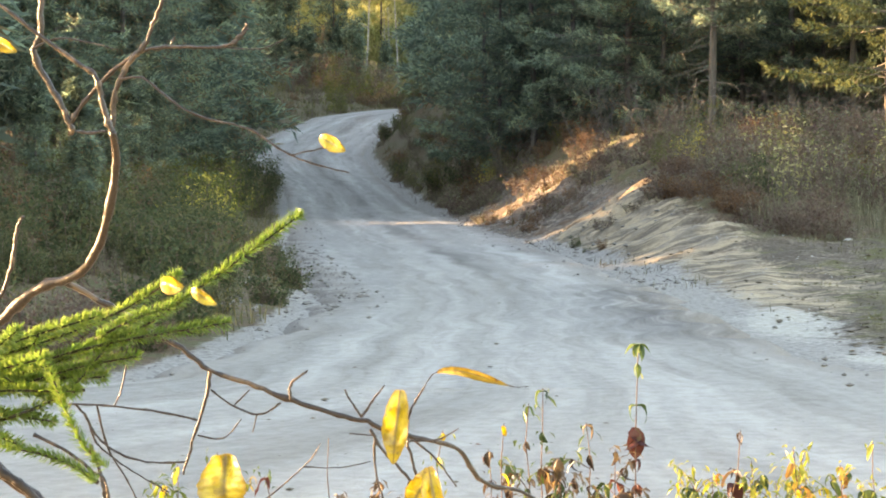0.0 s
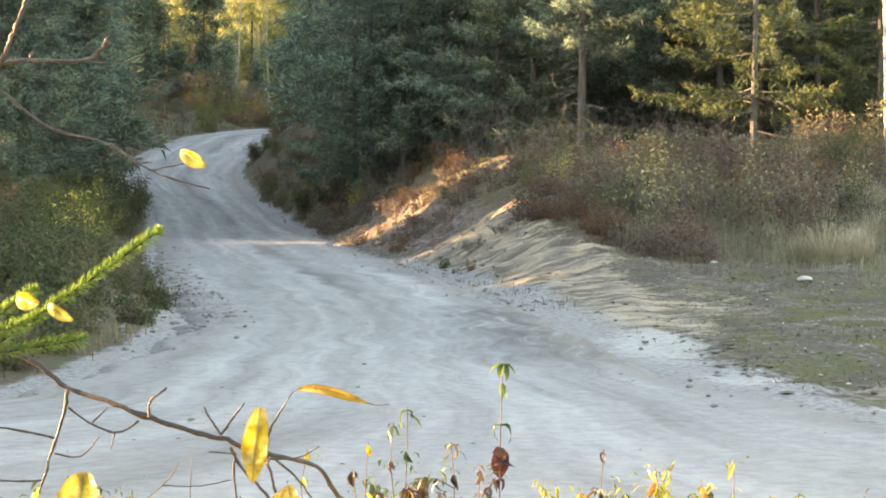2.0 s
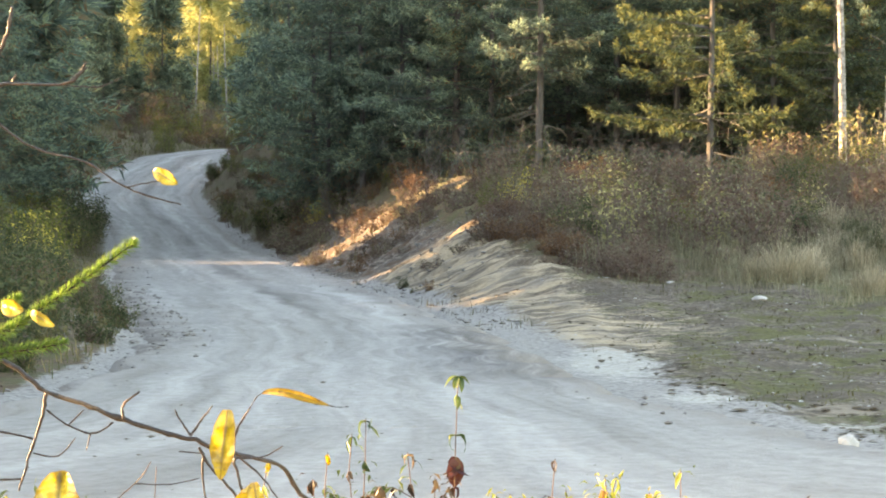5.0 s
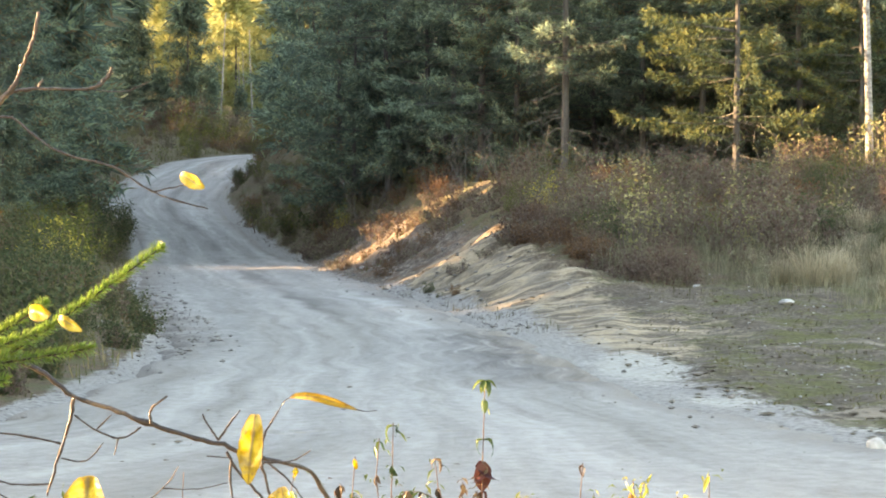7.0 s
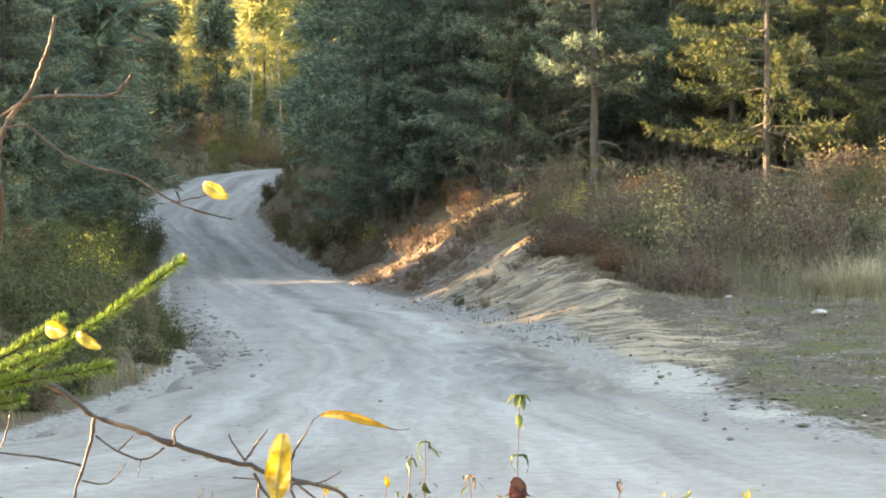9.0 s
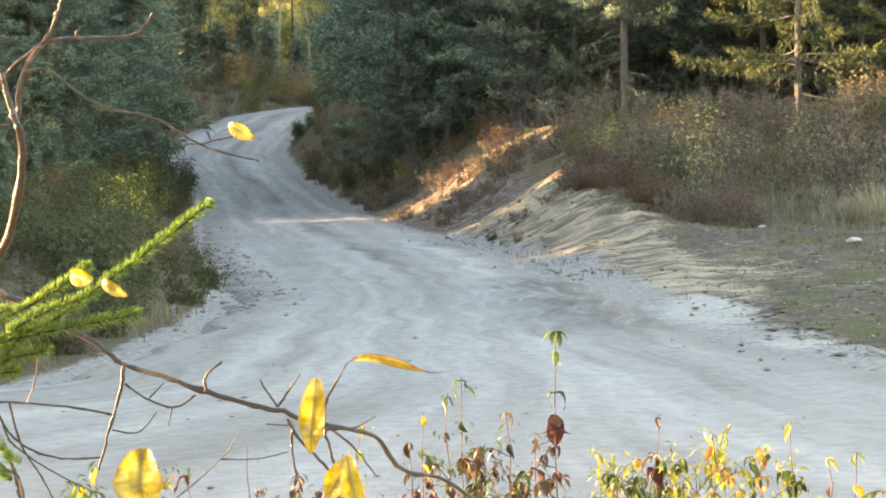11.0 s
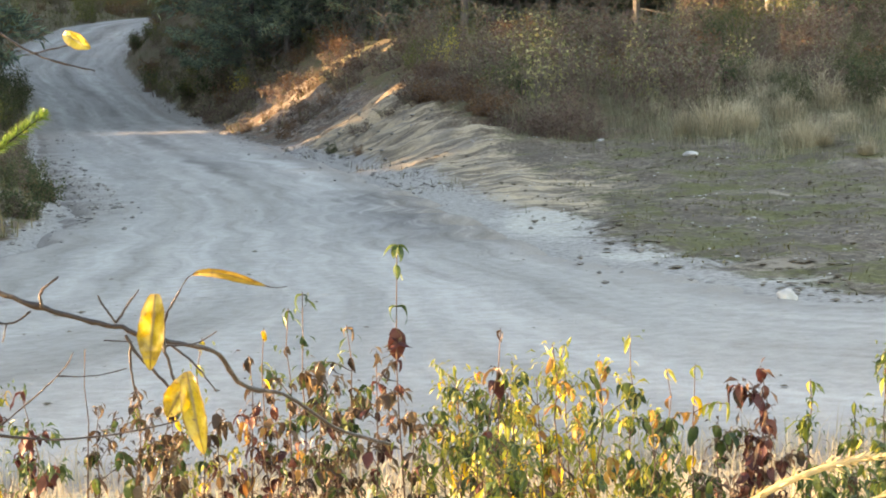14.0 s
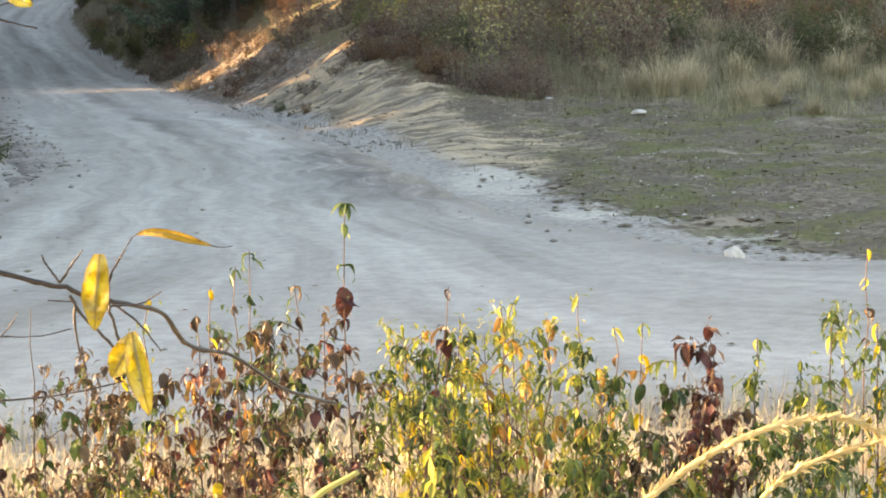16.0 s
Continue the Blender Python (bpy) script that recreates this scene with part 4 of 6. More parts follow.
def tuft(seed, height, width, label):
    rng = np.random.RandomState(seed)
    k = 700
    r, a = width * 0.32 * rng.uniform(0, 1, k) ** 0.8, rng.uniform(0, 6.28, k)
    s = grass_shape(rng, r * np.cos(a), r * np.sin(a), np.zeros(k), height * (0.2 + 1.0 * rng.uniform(0, 1, k) ** 1.6) * (1.1 - 1.5 * r / width), 0.3 + 1.5 * rng.uniform(0, 1, k), rng.uniform(0.004, 0.009, k), a + rng.normal(size=k) * 1.3)
    return tagged(new("grass_tuft", s.mesh("grass_tuft", DRY_GRASS)), label, "grass", "dry grass tufts")


put_tree(tuft(41, 0.85, 0.8, "tall straw-coloured dry grass tuft"), [(5.4, 33, 1.15), (5.9, 33.5, 1.1), (5.0, 33.2, 0.8), (6.5, 31.5, 0.9), (6.9, 31.8, 0.7), (7.0, 35, 0.9), (8.0, 36.2, 1.0), (8.7, 34.6, 0.9), (9.8, 38, 1.0), (10.6, 37, 0.9), (7.2, 30.2, 0.5), (8.2, 38, 1), (7.5, 40, 1), (6.9, 37, 0.8), (8.8, 41, 1.1), (9.5, 36, 0.9), (6.0, 37.5, 0.8), (10.2, 40, 1.0), (4.9, 36, 0.6), (7.6, 33.4, 0.7), (9.0, 33, 0.8), (6.3, 35, 0.8), (11.2, 35.5, 0.9), (8.3, 32, 0.6)], rng)


def meadow(name, label, n, seed, x0, x1, y0, y1, ok, lo, hi, mat, wide=(0.006, 0.014)):
    rng = np.random.RandomState(seed)
    x, y = rng.uniform(x0, x1, n), rng.uniform(y0, y1, n)
    keep = ok(x, y, rng) & (rng.uniform(0, 1, n) < np.clip(0.6 + 0.6 * waves(x, y, seed, 1.1), 0.06, 1))
    x, y = x[keep], y[keep]
    z = terrain(x, y)[0]
    s = grass_shape(rng, x, y, z, rng.uniform(lo, hi, len(x)), rng.uniform(0.2, 1.0, len(x)), rng.uniform(*wide, len(x)))
    return tagged(new(name, s.mesh(name, mat)), label, "grass", kind="stuff")


def r_of(x, y):
    return x - lerp(RIGHT, y)


def l_of(x, y):
    return lerp(LEFT, y) - x


meadow("verge_grass", "mixed green and brown verge grass on the slope", 30000, 51, -16, -3.4, 15, 70, lambda x, y, r: (l_of(x, y) > 0.15) & (l_of(x, y) < 8), 0.07, 0.30, VERGE_GRASS, (0.008, 0.016))
meadow("bank_grass", "thin dry grass among the shrubs on the bank", 36000, 52, 0, 15, 28, 56, lambda x, y, r: (r_of(x, y) > 2.4) & (x > 2.6 - (y - 34) * 0.13) & (y > 32 + 2.2 * waves(x, y, 34, 1.5)), 0.05, 0.26, DULL_GRASS, (0.006, 0.012))
meadow("pale_grass", "pale bent grass round the dry tufts", 26000, 59, 3.6, 13, 28, 42, lambda x, y, r: (x > 4.6 - (y - 30) * 0.06) & (y > 30.5 + 1.5 * waves(x, y, 33, 1.4)), 0.10, 0.5, PALE_GRASS, (0.005, 0.010))
meadow("shrub_grass", "tall thin dry grass between the shrubs", 26000, 57, 0, 15, 34, 55, lambda x, y, r: (r_of(x, y) > 2.0) & (x > 2.4 - (y - 34) * 0.1), 0.35, 0.85, DULL_GRASS, (0.006, 0.011))
meadow("moss_grass", "short grass and moss on the flat ground", 34000, 53, 1.5, 12, 12.5, 34, lambda x, y, r: (r_of(x, y) > 0.4) & (x > 2.4) & (waves(x, y, 83, 0.45) > -0.1), 0.02, 0.085, MOSS_GRASS, (0.006, 0.016))
meadow("edge_weeds", "brown and green weeds along the road edge", 60000, 54, -14, 2.5, 22, 90, lambda x, y, r: (r_of(x, y) > -0.05) & (r_of(x, y) < 0.9) & (waves(x, y, 77, 1.5) > 0.1), 0.05, 0.22, DULL_GRASS, (0.005, 0.012))
meadow("slope_grass", "brown and olive grass on the wooded bank", 30000, 56, -20, 4, 50, 150, lambda x, y, r: (r_of(x, y) > 0.2 + 0.9 * r.uniform(0, 1, len(x))) & (r_of(x, y) < 6), 0.12, 0.42, VERGE_GRASS, (0.01, 0.025))
meadow("far_grass", "olive and brown grass round the far bend", 30000, 58, -50, -14, 128, 202, lambda x, y, r: (l_of(x, y) > 0.2), 0.2, 0.6, VERGE_GRASS, (0.02, 0.05))
meadow("straw_grass", "sunlit straw grass below the foreground plants", 30000, 55, -3, 3.5, 4.2, 8.3, lambda x, y, r: y > 0, 0.06, 0.30, DRY_GRASS, (0.003, 0.007))


def clumps(name, label, n, seed, x0, x1, y0, y1, ok, mat):
    """Low clumps of grass and moss standing apart on bare ground."""
    rng = np.random.RandomState(seed)
    x, y = rng.uniform(x0, x1, n), rng.uniform(y0, y1, n)
    keep = ok(x, y)
    x, y = x[keep], y[keep]
    m = 40
    size = np.repeat(0.4 + 0.9 * rng.uniform(0, 1, len(x)) ** 2, m)
    r, a = 0.2 * size * np.sqrt(rng.uniform(0, 1, len(size))), rng.uniform(0, 6.28, len(size))
    px, py = np.repeat(x, m) + r * np.cos(a), np.repeat(y, m) + r * np.sin(a)
    s = grass_shape(rng, px, py, terrain(px, py)[0], size * rng.uniform(0.03, 0.085, len(size)), rng.uniform(0.5, 1.6, len(size)), rng.uniform(0.006, 0.012, len(size)), a)
    return tagged(new(name, s.mesh(name, mat)), label, "grass", kind="stuff")


clumps("moss_clumps", "low olive clumps of moss and grass", 420, 85, 2.2, 10, 13, 30, lambda x, y: (r_of(x, y) > 0.5) & (waves(x, y, 86, 1.0) > -0.2), MOSS_GRASS)
clumps("brown_clumps", "low brown clumps of withered grass", 420, 87, 2.0, 10, 20, 36, lambda x, y: (r_of(x, y) > 1.0) & (x > crest(y) - 0.3) & (waves(x, y, 88, 1.0) > -0.3), DULL_GRASS)


def stone_shape(rng, x, y, z, size, flat=1.0):
    """Rough little stones: jittered octahedra with a split belt, joined in one shape."""
    k = len(x)
    base = np.array([(1, 0, 0), (0.7, 0.7, 0.05), (0, 1, 0), (-0.7, 0.7, -0.05), (-1, 0, 0), (-0.7, -0.7, 0.05), (0, -1, 0), (0.7, -0.7, -0.05), (0.05, 0.1, 0.5), (0, 0, -0.5)])
    v = base[None] * (size[:, None, None] * 0.5) * rng.uniform(0.65, 1.25, (k, 10, 1)) * rng.uniform(0.7, 1.2, (k, 1, 3)) * np.array([1, 1, flat])
    v = v + np.stack([x, y, z + size * 0.14], -1)[:, None]
    f = np.array([(i, (i + 1) % 8, 8) for i in range(8)] + [((i + 1) % 8, i, 9) for i in range(8)])
    s = Shape()
    s.add(v.reshape(-1, 3), (np.arange(k)[:, None, None] * 10 + f[None]).reshape(-1, 3))
    return s


def loose(name, label, n, seed, x0, x1, y0, y1, ok, lo, hi, mat, flat=1.0):
    rng = np.random.RandomState(seed)
    x, y = rng.uniform(x0, x1, n), rng.uniform(y0, y1, n)
    keep = ok(x, y)
    x, y = x[keep], y[keep]
    z = terrain(x, y)[0] + np.where((r_of(x, y) < 0) & (l_of(x, y) < 0), 0.03, 0)
    s = stone_shape(rng, x, y, z, lo + (hi - lo) * rng.uniform(0, 1, len(x)) ** 3, flat)
    return tagged(new(name, s.mesh(name, mat)), label, "stones", kind="stuff")


loose("road_stones", "loose grey stones along the road", 3200, 61, -9, 4, 13, 60, lambda x, y: (np.minimum(-r_of(x, y), -l_of(x, y)) > -0.3) & (np.minimum(-r_of(x, y), -l_of(x, y)) < 1.0), 0.015, 0.09, STONE_MAT)
loose("bank_stones", "grey stones and gravel strewn over the bank", 6400, 62, -7, 3, 26, 70, lambda x, y: (r_of(x, y) > -0.1) & (r_of(x, y) < 3.2) & ((y > 38) | (r_of(x, y) < 0.8)), 0.025, 0.12, STONE_MAT)
loose("berm_stones", "dark gravel heap at the road edge", 1200, 63, -8, -3, 22, 40, lambda x, y: (l_of(x, y) > -0.9) & (l_of(x, y) < 1.0), 0.03, 0.12, STONE_MAT)


loose("pale_pebbles", "small pale pebbles strewn over the bare ground", 1500, 67, 1.2, 10, 14, 38, lambda x, y: (r_of(x, y) > 0.4) & (waves(x, y, 95, 1.3) > -0.2), 0.012, 0.06, PALE_STONE, 0.7)
loose("soil_clods", "dark clods of soil and moss on the bare ground", 4600, 64, 0.8, 10, 13, 36, lambda x, y: (r_of(x, y) > 0.7) & (waves(x, y, 91, 0.9) > 0.0), 0.015, 0.10, CLOD_MAT, 0.6)
loose("edge_clods", "dark clods and moss along the edge of the road", 3600, 66, 0.8, 7, 12.5, 24, lambda x, y: (r_of(x, y) > 0.1) & (r_of(x, y) < 1.5) & (x > 1.9) & (waves(x, y, 93, 0.7) > -0.05), 0.02, 0.14, CLOD_MAT, 0.4)
loose("road_crumbs", "small dark crumbs of earth on the road", 420, 65, -4, 7, 9.5, 24, lambda x, y: (r_of(x, y) < 0) & (l_of(x, y) < 0) & (waves(x, y, 92, 1.6) > 0.0), 0.015, 0.06, CLOD_MAT, 0.5)


def boulder(x, y, size, name, label, mat, seed, flat=0.75):
    rng = np.random.RandomState(seed)
    bm = bmesh.new()
    bmesh.ops.create_icosphere(bm, subdivisions=2, radius=size * 0.5)
    for v in bm.verts:
        n = noise.noise(v.co * (2.2 / size) + Vector((seed, 0, 0))) * 0.28 + noise.noise(v.co * (6 / size)) * 0.08
        v.co *= 1 + n * 1.3 + rng.uniform(-0.06, 0.06)
        v.co.z *= flat
    me = bpy.data.meshes.new(name)
    bm.to_mesh(me)
    bm.free()
    me.materials.append(mat)
    ob = tagged(new(name, me), label, "rock", "loose rocks")
    ob.matrix_basis = pose(x, y, ground_at(x, y) + size * flat * 0.3, 0, 0, rng.uniform(0, 360))
    return ob


boulder(2.68, 13.55, 0.145, "rock", "pale angular white rock at the road edge", PALE_STONE, 1, 0.8)
boulder(4.57, 30.0, 0.24, "rock", "flat white stone on the bare ground", PALE_STONE, 2, 0.4)
boulder(3.6, 33.0, 0.16, "rock", "flat white stone on the bare ground", PALE_STONE, 3, 0.4)
boulder(1.0, 18.6, 0.07, "rock", "small white stone on the gravel slope", PALE_STONE, 4)
boulder(2.2, 17.4, 0.07, "rock", "grey stone at the moss edge", STONE_MAT, 5, 0.5)
boulder(2.45, 17.1, 0.09, "rock", "grey stone at the moss edge", STONE_MAT, 6, 0.4)
boulder(-2.9, 54.0, 0.17, "rock", "pale stone beside the road", PALE_STONE, 7)
boulder(-1.2, 55.5, 0.16, "rock", "pale stone on the bank", PALE_STONE, 8)
boulder(1.5, 20.3, 0.05, "rock", "small dark stone in the white sand", STONE_MAT, 9)


# ---- foreground plants ----
def leaf_mesh(name, mat, droop, fold, width, bow=0.0):
    """A lance-shaped leaf one metre long along x, with a midrib fold and a drooping tip."""
    bm = bmesh.new()
    rows = []
    for i in range(6):
        s = i / 5
        w = width * 0.5 * (math.sin(math.pi * min(1, s * 0.92 + 0.08)) ** 0.8) * (1.15 - 0.3 * s)
        ang = droop * s
        x = math.sin(ang) / droop if droop > 0.01 else s
        z = -(1 - math.cos(ang)) / droop if droop > 0.01 else 0
        rows.append([bm.verts.new((x, j * w, z + abs(j) * w * fold + bow * math.sin(7 * s + j) * w)) for j in (-1, 0, 1)])
    for a, b in zip(rows, rows[1:]):
        for j in (0, 1):
            bm.faces.new((a[j], b[j], b[j + 1], a[j + 1]))
    me = bpy.data.meshes.new(name)
    bm.to_mesh(me)
    bm.free()
    me.polygons.foreach_set("use_smooth", [True] * len(me.polygons))
    me.materials.append(mat)
    return me


def plant_leaf_mat(name, stops, translucent=0.45):
    """One leaf is one object: its tone comes from the object, veins and spots from fine noise."""
    mat, nt, b = nodes_of(name, 0.5)
    b.inputs["Specular IOR Level"].default_value = 0.25
    info = nt.nodes.new("ShaderNodeObjectInfo").outputs["Random"]
    spot = noise_tex(nt, 9.0, 4.0)
    fac = calc(nt, "ADD", calc(nt, "MULTIPLY", info, 0.85), calc(nt, "MULTIPLY_ADD", spot, 0.5, -0.2))
    col = ramp(nt, fac, stops)
    dots = noise_tex(nt, 16.0, 2.0)
    col = mix(nt, ramp(nt, dots, [(0.66, (0, 0, 0)), (0.72, (0.8, 0.8, 0.8))]), col, (0.10, 0.06, 0.03))
    nt.links.new(col, b.inputs["Base Color"])
    tr = nt.nodes.new("ShaderNodeBsdfTranslucent")
    nt.links.new(col, tr.inputs["Color"])
    ms = nt.nodes.new("ShaderNodeMixShader")
    ms.inputs[0].default_value = translucent
    nt.links.new(b.outputs[0], ms.inputs[1])
    nt.links.new(tr.outputs[0], ms.inputs[2])
    nt.links.new(ms.outputs[0], nt.nodes["Material Output"].inputs["Surface"])
    return mat


TONES = {
    "green": plant_leaf_mat("plant_green", [(0.1, (0.022, 0.042, 0.018)), (0.5, (0.05, 0.085, 0.026)), (0.95, (0.12, 0.15, 0.038))], 0.35),
    "lime": plant_leaf_mat("plant_lime", [(0.1, (0.09, 0.13, 0.025)), (0.5, (0.21, 0.24, 0.042)), (0.95, (0.45, 0.39, 0.08))], 0.5),
    "gold": plant_leaf_mat("plant_gold", [(0.1, (0.40, 0.26, 0.015)), (0.5, (0.55, 0.39, 0.02)), (0.95, (0.62, 0.48, 0.05))], 0.35),
    "brown": plant_leaf_mat("plant_brown", [(0.1, (0.03, 0.019, 0.014)), (0.5, (0.066, 0.043, 0.026)), (0.95, (0.15, 0.10, 0.05))], 0.3),
    "red": plant_leaf_mat("plant_red", [(0.1, (0.035, 0.011, 0.012)), (0.5, (0.07, 0.022, 0.021)), (0.95, (0.13, 0.048, 0.03))], 0.2),
    "orange": plant_leaf_mat("plant_orange", [(0.1, (0.22, 0.10, 0.03)), (0.6, (0.34, 0.19, 0.05)), (1.0, (0.42, 0.28, 0.08))], 0.4),
}
WIDE = {"green": 0.38, "lime": 0.27, "gold": 0.34, "brown": 0.44, "red": 0.50, "orange": 0.36}
LEAVES = {k: [leaf_mesh("leaf_" + k, m, 1.1, 0.5, WIDE[k], 0.15), leaf_mesh("leaf_" + k, m, 2.3, 1.0, WIDE[k] * 0.8, 0.5), leaf_mesh("leaf_" + k, m, 0.6, 0.3, WIDE[k] * 1.1, 0.3), leaf_mesh("leaf_" + k, m, 1.6, 1.3, WIDE[k] * 0.7, 0.6)] for k, m in TONES.items()}


def folded(shape, b, way, side, ln, wide=0.16):
    """Small leaves of two folded halves, bent down at the middle."""
    mid = b + way * ln[:, None] * 0.5
    tipv = mid + unit(way + (0, 0, -0.9)) * ln[:, None] * 0.5
    w = side * (ln * wide)[:, None]
    upv = np.cross(side, way) * (ln * 0.05)[:, None]
    v = np.stack([b, mid + w + upv, tipv, mid - w + upv, mid], 1).reshape(-1, 3)
    i = np.arange(len(b))[:, None] * 5
    shape.add(v, np.concatenate([i + [0, 1, 4], i + [4, 1, 2], i + [0, 4, 3], i + [4, 2, 3]], 0))


FILL_BROWN = leaf_mat("fill_brown", [(0.1, (0.045, 0.03, 0.022)), (0.4, (0.095, 0.065, 0.042)), (0.7, (0.17, 0.12, 0.07)), (1.0, (0.07, 0.10, 0.035))], 0.25, 0.42, 0.4)
FILL_GREEN = leaf_mat("fill_green", [(0.1, (0.03, 0.05, 0.022)), (0.5, (0.07, 0.105, 0.035)), (0.8, (0.15, 0.17, 0.045)), (1.0, (0.11, 0.075, 0.045))], 0.35, 0.42, 0.4)
FILL_LIME = leaf_mat("fill_lime", [(0.1, (0.06, 0.09, 0.02)), (0.45, (0.16, 0.185, 0.035)), (0.75, (0.36, 0.32, 0.06)), (1.0, (0.16, 0.09, 0.035))], 0.45, 0.42, 0.4)
FILL_RUST = leaf_mat("fill_rust", [(0.1, (0.045, 0.024, 0.02)), (0.5, (0.10, 0.052, 0.034)), (0.9, (0.20, 0.115, 0.055))], 0.25, 0.42, 0.4)
FILL = {"lime": FILL_LIME, "gold": FILL_LIME, "green": FILL_GREEN, "brown": FILL_BROWN, "red": FILL_RUST, "orange": FILL_RUST}


def plant(seed, height, pairs, size, tones, label, side_shoots=0, first=0.25, lean=(0.0, 0.0)):
    """A stalk with leafy side shoots; the leaves hang in pairs. tones: one word for each leaf, drawn at random."""
    rng = np.random.RandomState(seed)
    root = tagged(new("leafy_plant"), label, "plant", "foreground plants")
    s = np.linspace(0, 1, 9)
    line = np.stack([lean[0] * s ** 1.5, lean[1] * s ** 1.5, -0.05 + (height + 0.05) * s], -1) + rng.normal(size=(9, 3)) * (0.006, 0.006, 0) * s[:, None]
    stalk = Shape()
    stalk.tube(line, np.linspace(0.0032, 0.0012, 9), 5)
    on = lambda f: np.array([np.interp(f, s, line[:, k]) for k in range(3)])
    spots = [(on(f), f) for f in np.linspace(first, 0.99, pairs)]
    for k in range(side_shoots):
        f = rng.uniform(0.25, 0.92)
        c, az = on(f), rng.uniform(0, 6.28)
        reach = rng.uniform(0.06, 0.15) * (1.25 - 0.7 * f)
        e = c + np.array([math.cos(az) * reach, math.sin(az) * reach, reach * rng.uniform(0.3, 1.2)])
        m = (c + e) / 2 + (0, 0, 0.012)
        stalk.tube(np.stack([c, m, e]), [0.0016, 0.0013, 0.0008], 4)
        spots += [(c + (e - c) * u + np.array([0, 0, 0.024 * u * (1 - u) * 2]), f) for u in (0.45, 0.8, 1.0)]
    part_of("stalk", stalk, STALK_BARK, root, smooth=True)
    if pairs > 6:
        # the small leaves between the large ones
        small = Shape()
        m = 4
        b = np.repeat(np.array([p for p, f in spots]), m, 0) + rng.normal(size=(len(spots) * m, 3)) * (0.016, 0.016, 0.014)
        a2 = rng.uniform(0, 6.28, len(b))
        way = unit(np.stack([np.cos(a2), np.sin(a2), rng.uniform(-1.3, 0.5, len(b))], -1))
        folded(small, b, way, unit(np.cross(way, np.array([0, 0, 1.0]) + rng.normal(size=(len(b), 3)) * 0.5)), size * rng.uniform(0.4, 0.85, len(b)), 0.13)
        part_of("foliage", small, FILL[tones[0]], root)
    az = rng.uniform(0, 6.28)
    tone = tones[0]
    for p, f in spots:
        az += 1.57 + rng.uniform(-0.5, 0.5)
        if rng.uniform() < 0.6:
            tone = tones[rng.randint(len(tones))]
        for h in (0, math.pi):
            if rng.uniform() < 0.1:
                continue
            ob = new("leaf", LEAVES[tone][rng.randint(4)])
            ob.parent = root
            ln = size * rng.uniform(0.5, 1.15)
            ob.matrix_basis = Matrix.Translation(p) @ Euler((rng.uniform(-0.6, 0.6), rng.uniform(0.3, 1.35), az + h + rng.uniform(-0.5, 0.5)), "XYZ").to_matrix().to_4x4() @ Matrix.Scale(ln, 4)
    return root


STALK_BARK = bark_mat("stalk_bark", (0.06, 0.036, 0.028), (0.15, 0.095, 0.068), 60.0)


def stand(proto, x, y, size=1.0, turn=0.0, copy=True):
    m = pose(x, y, ground_at(x, y), 0, 0, turn)
    ob = copy_thing(proto, m) if copy else proto
    ob.matrix_basis = m @ Matrix.Scale(size, 4)
    return ob


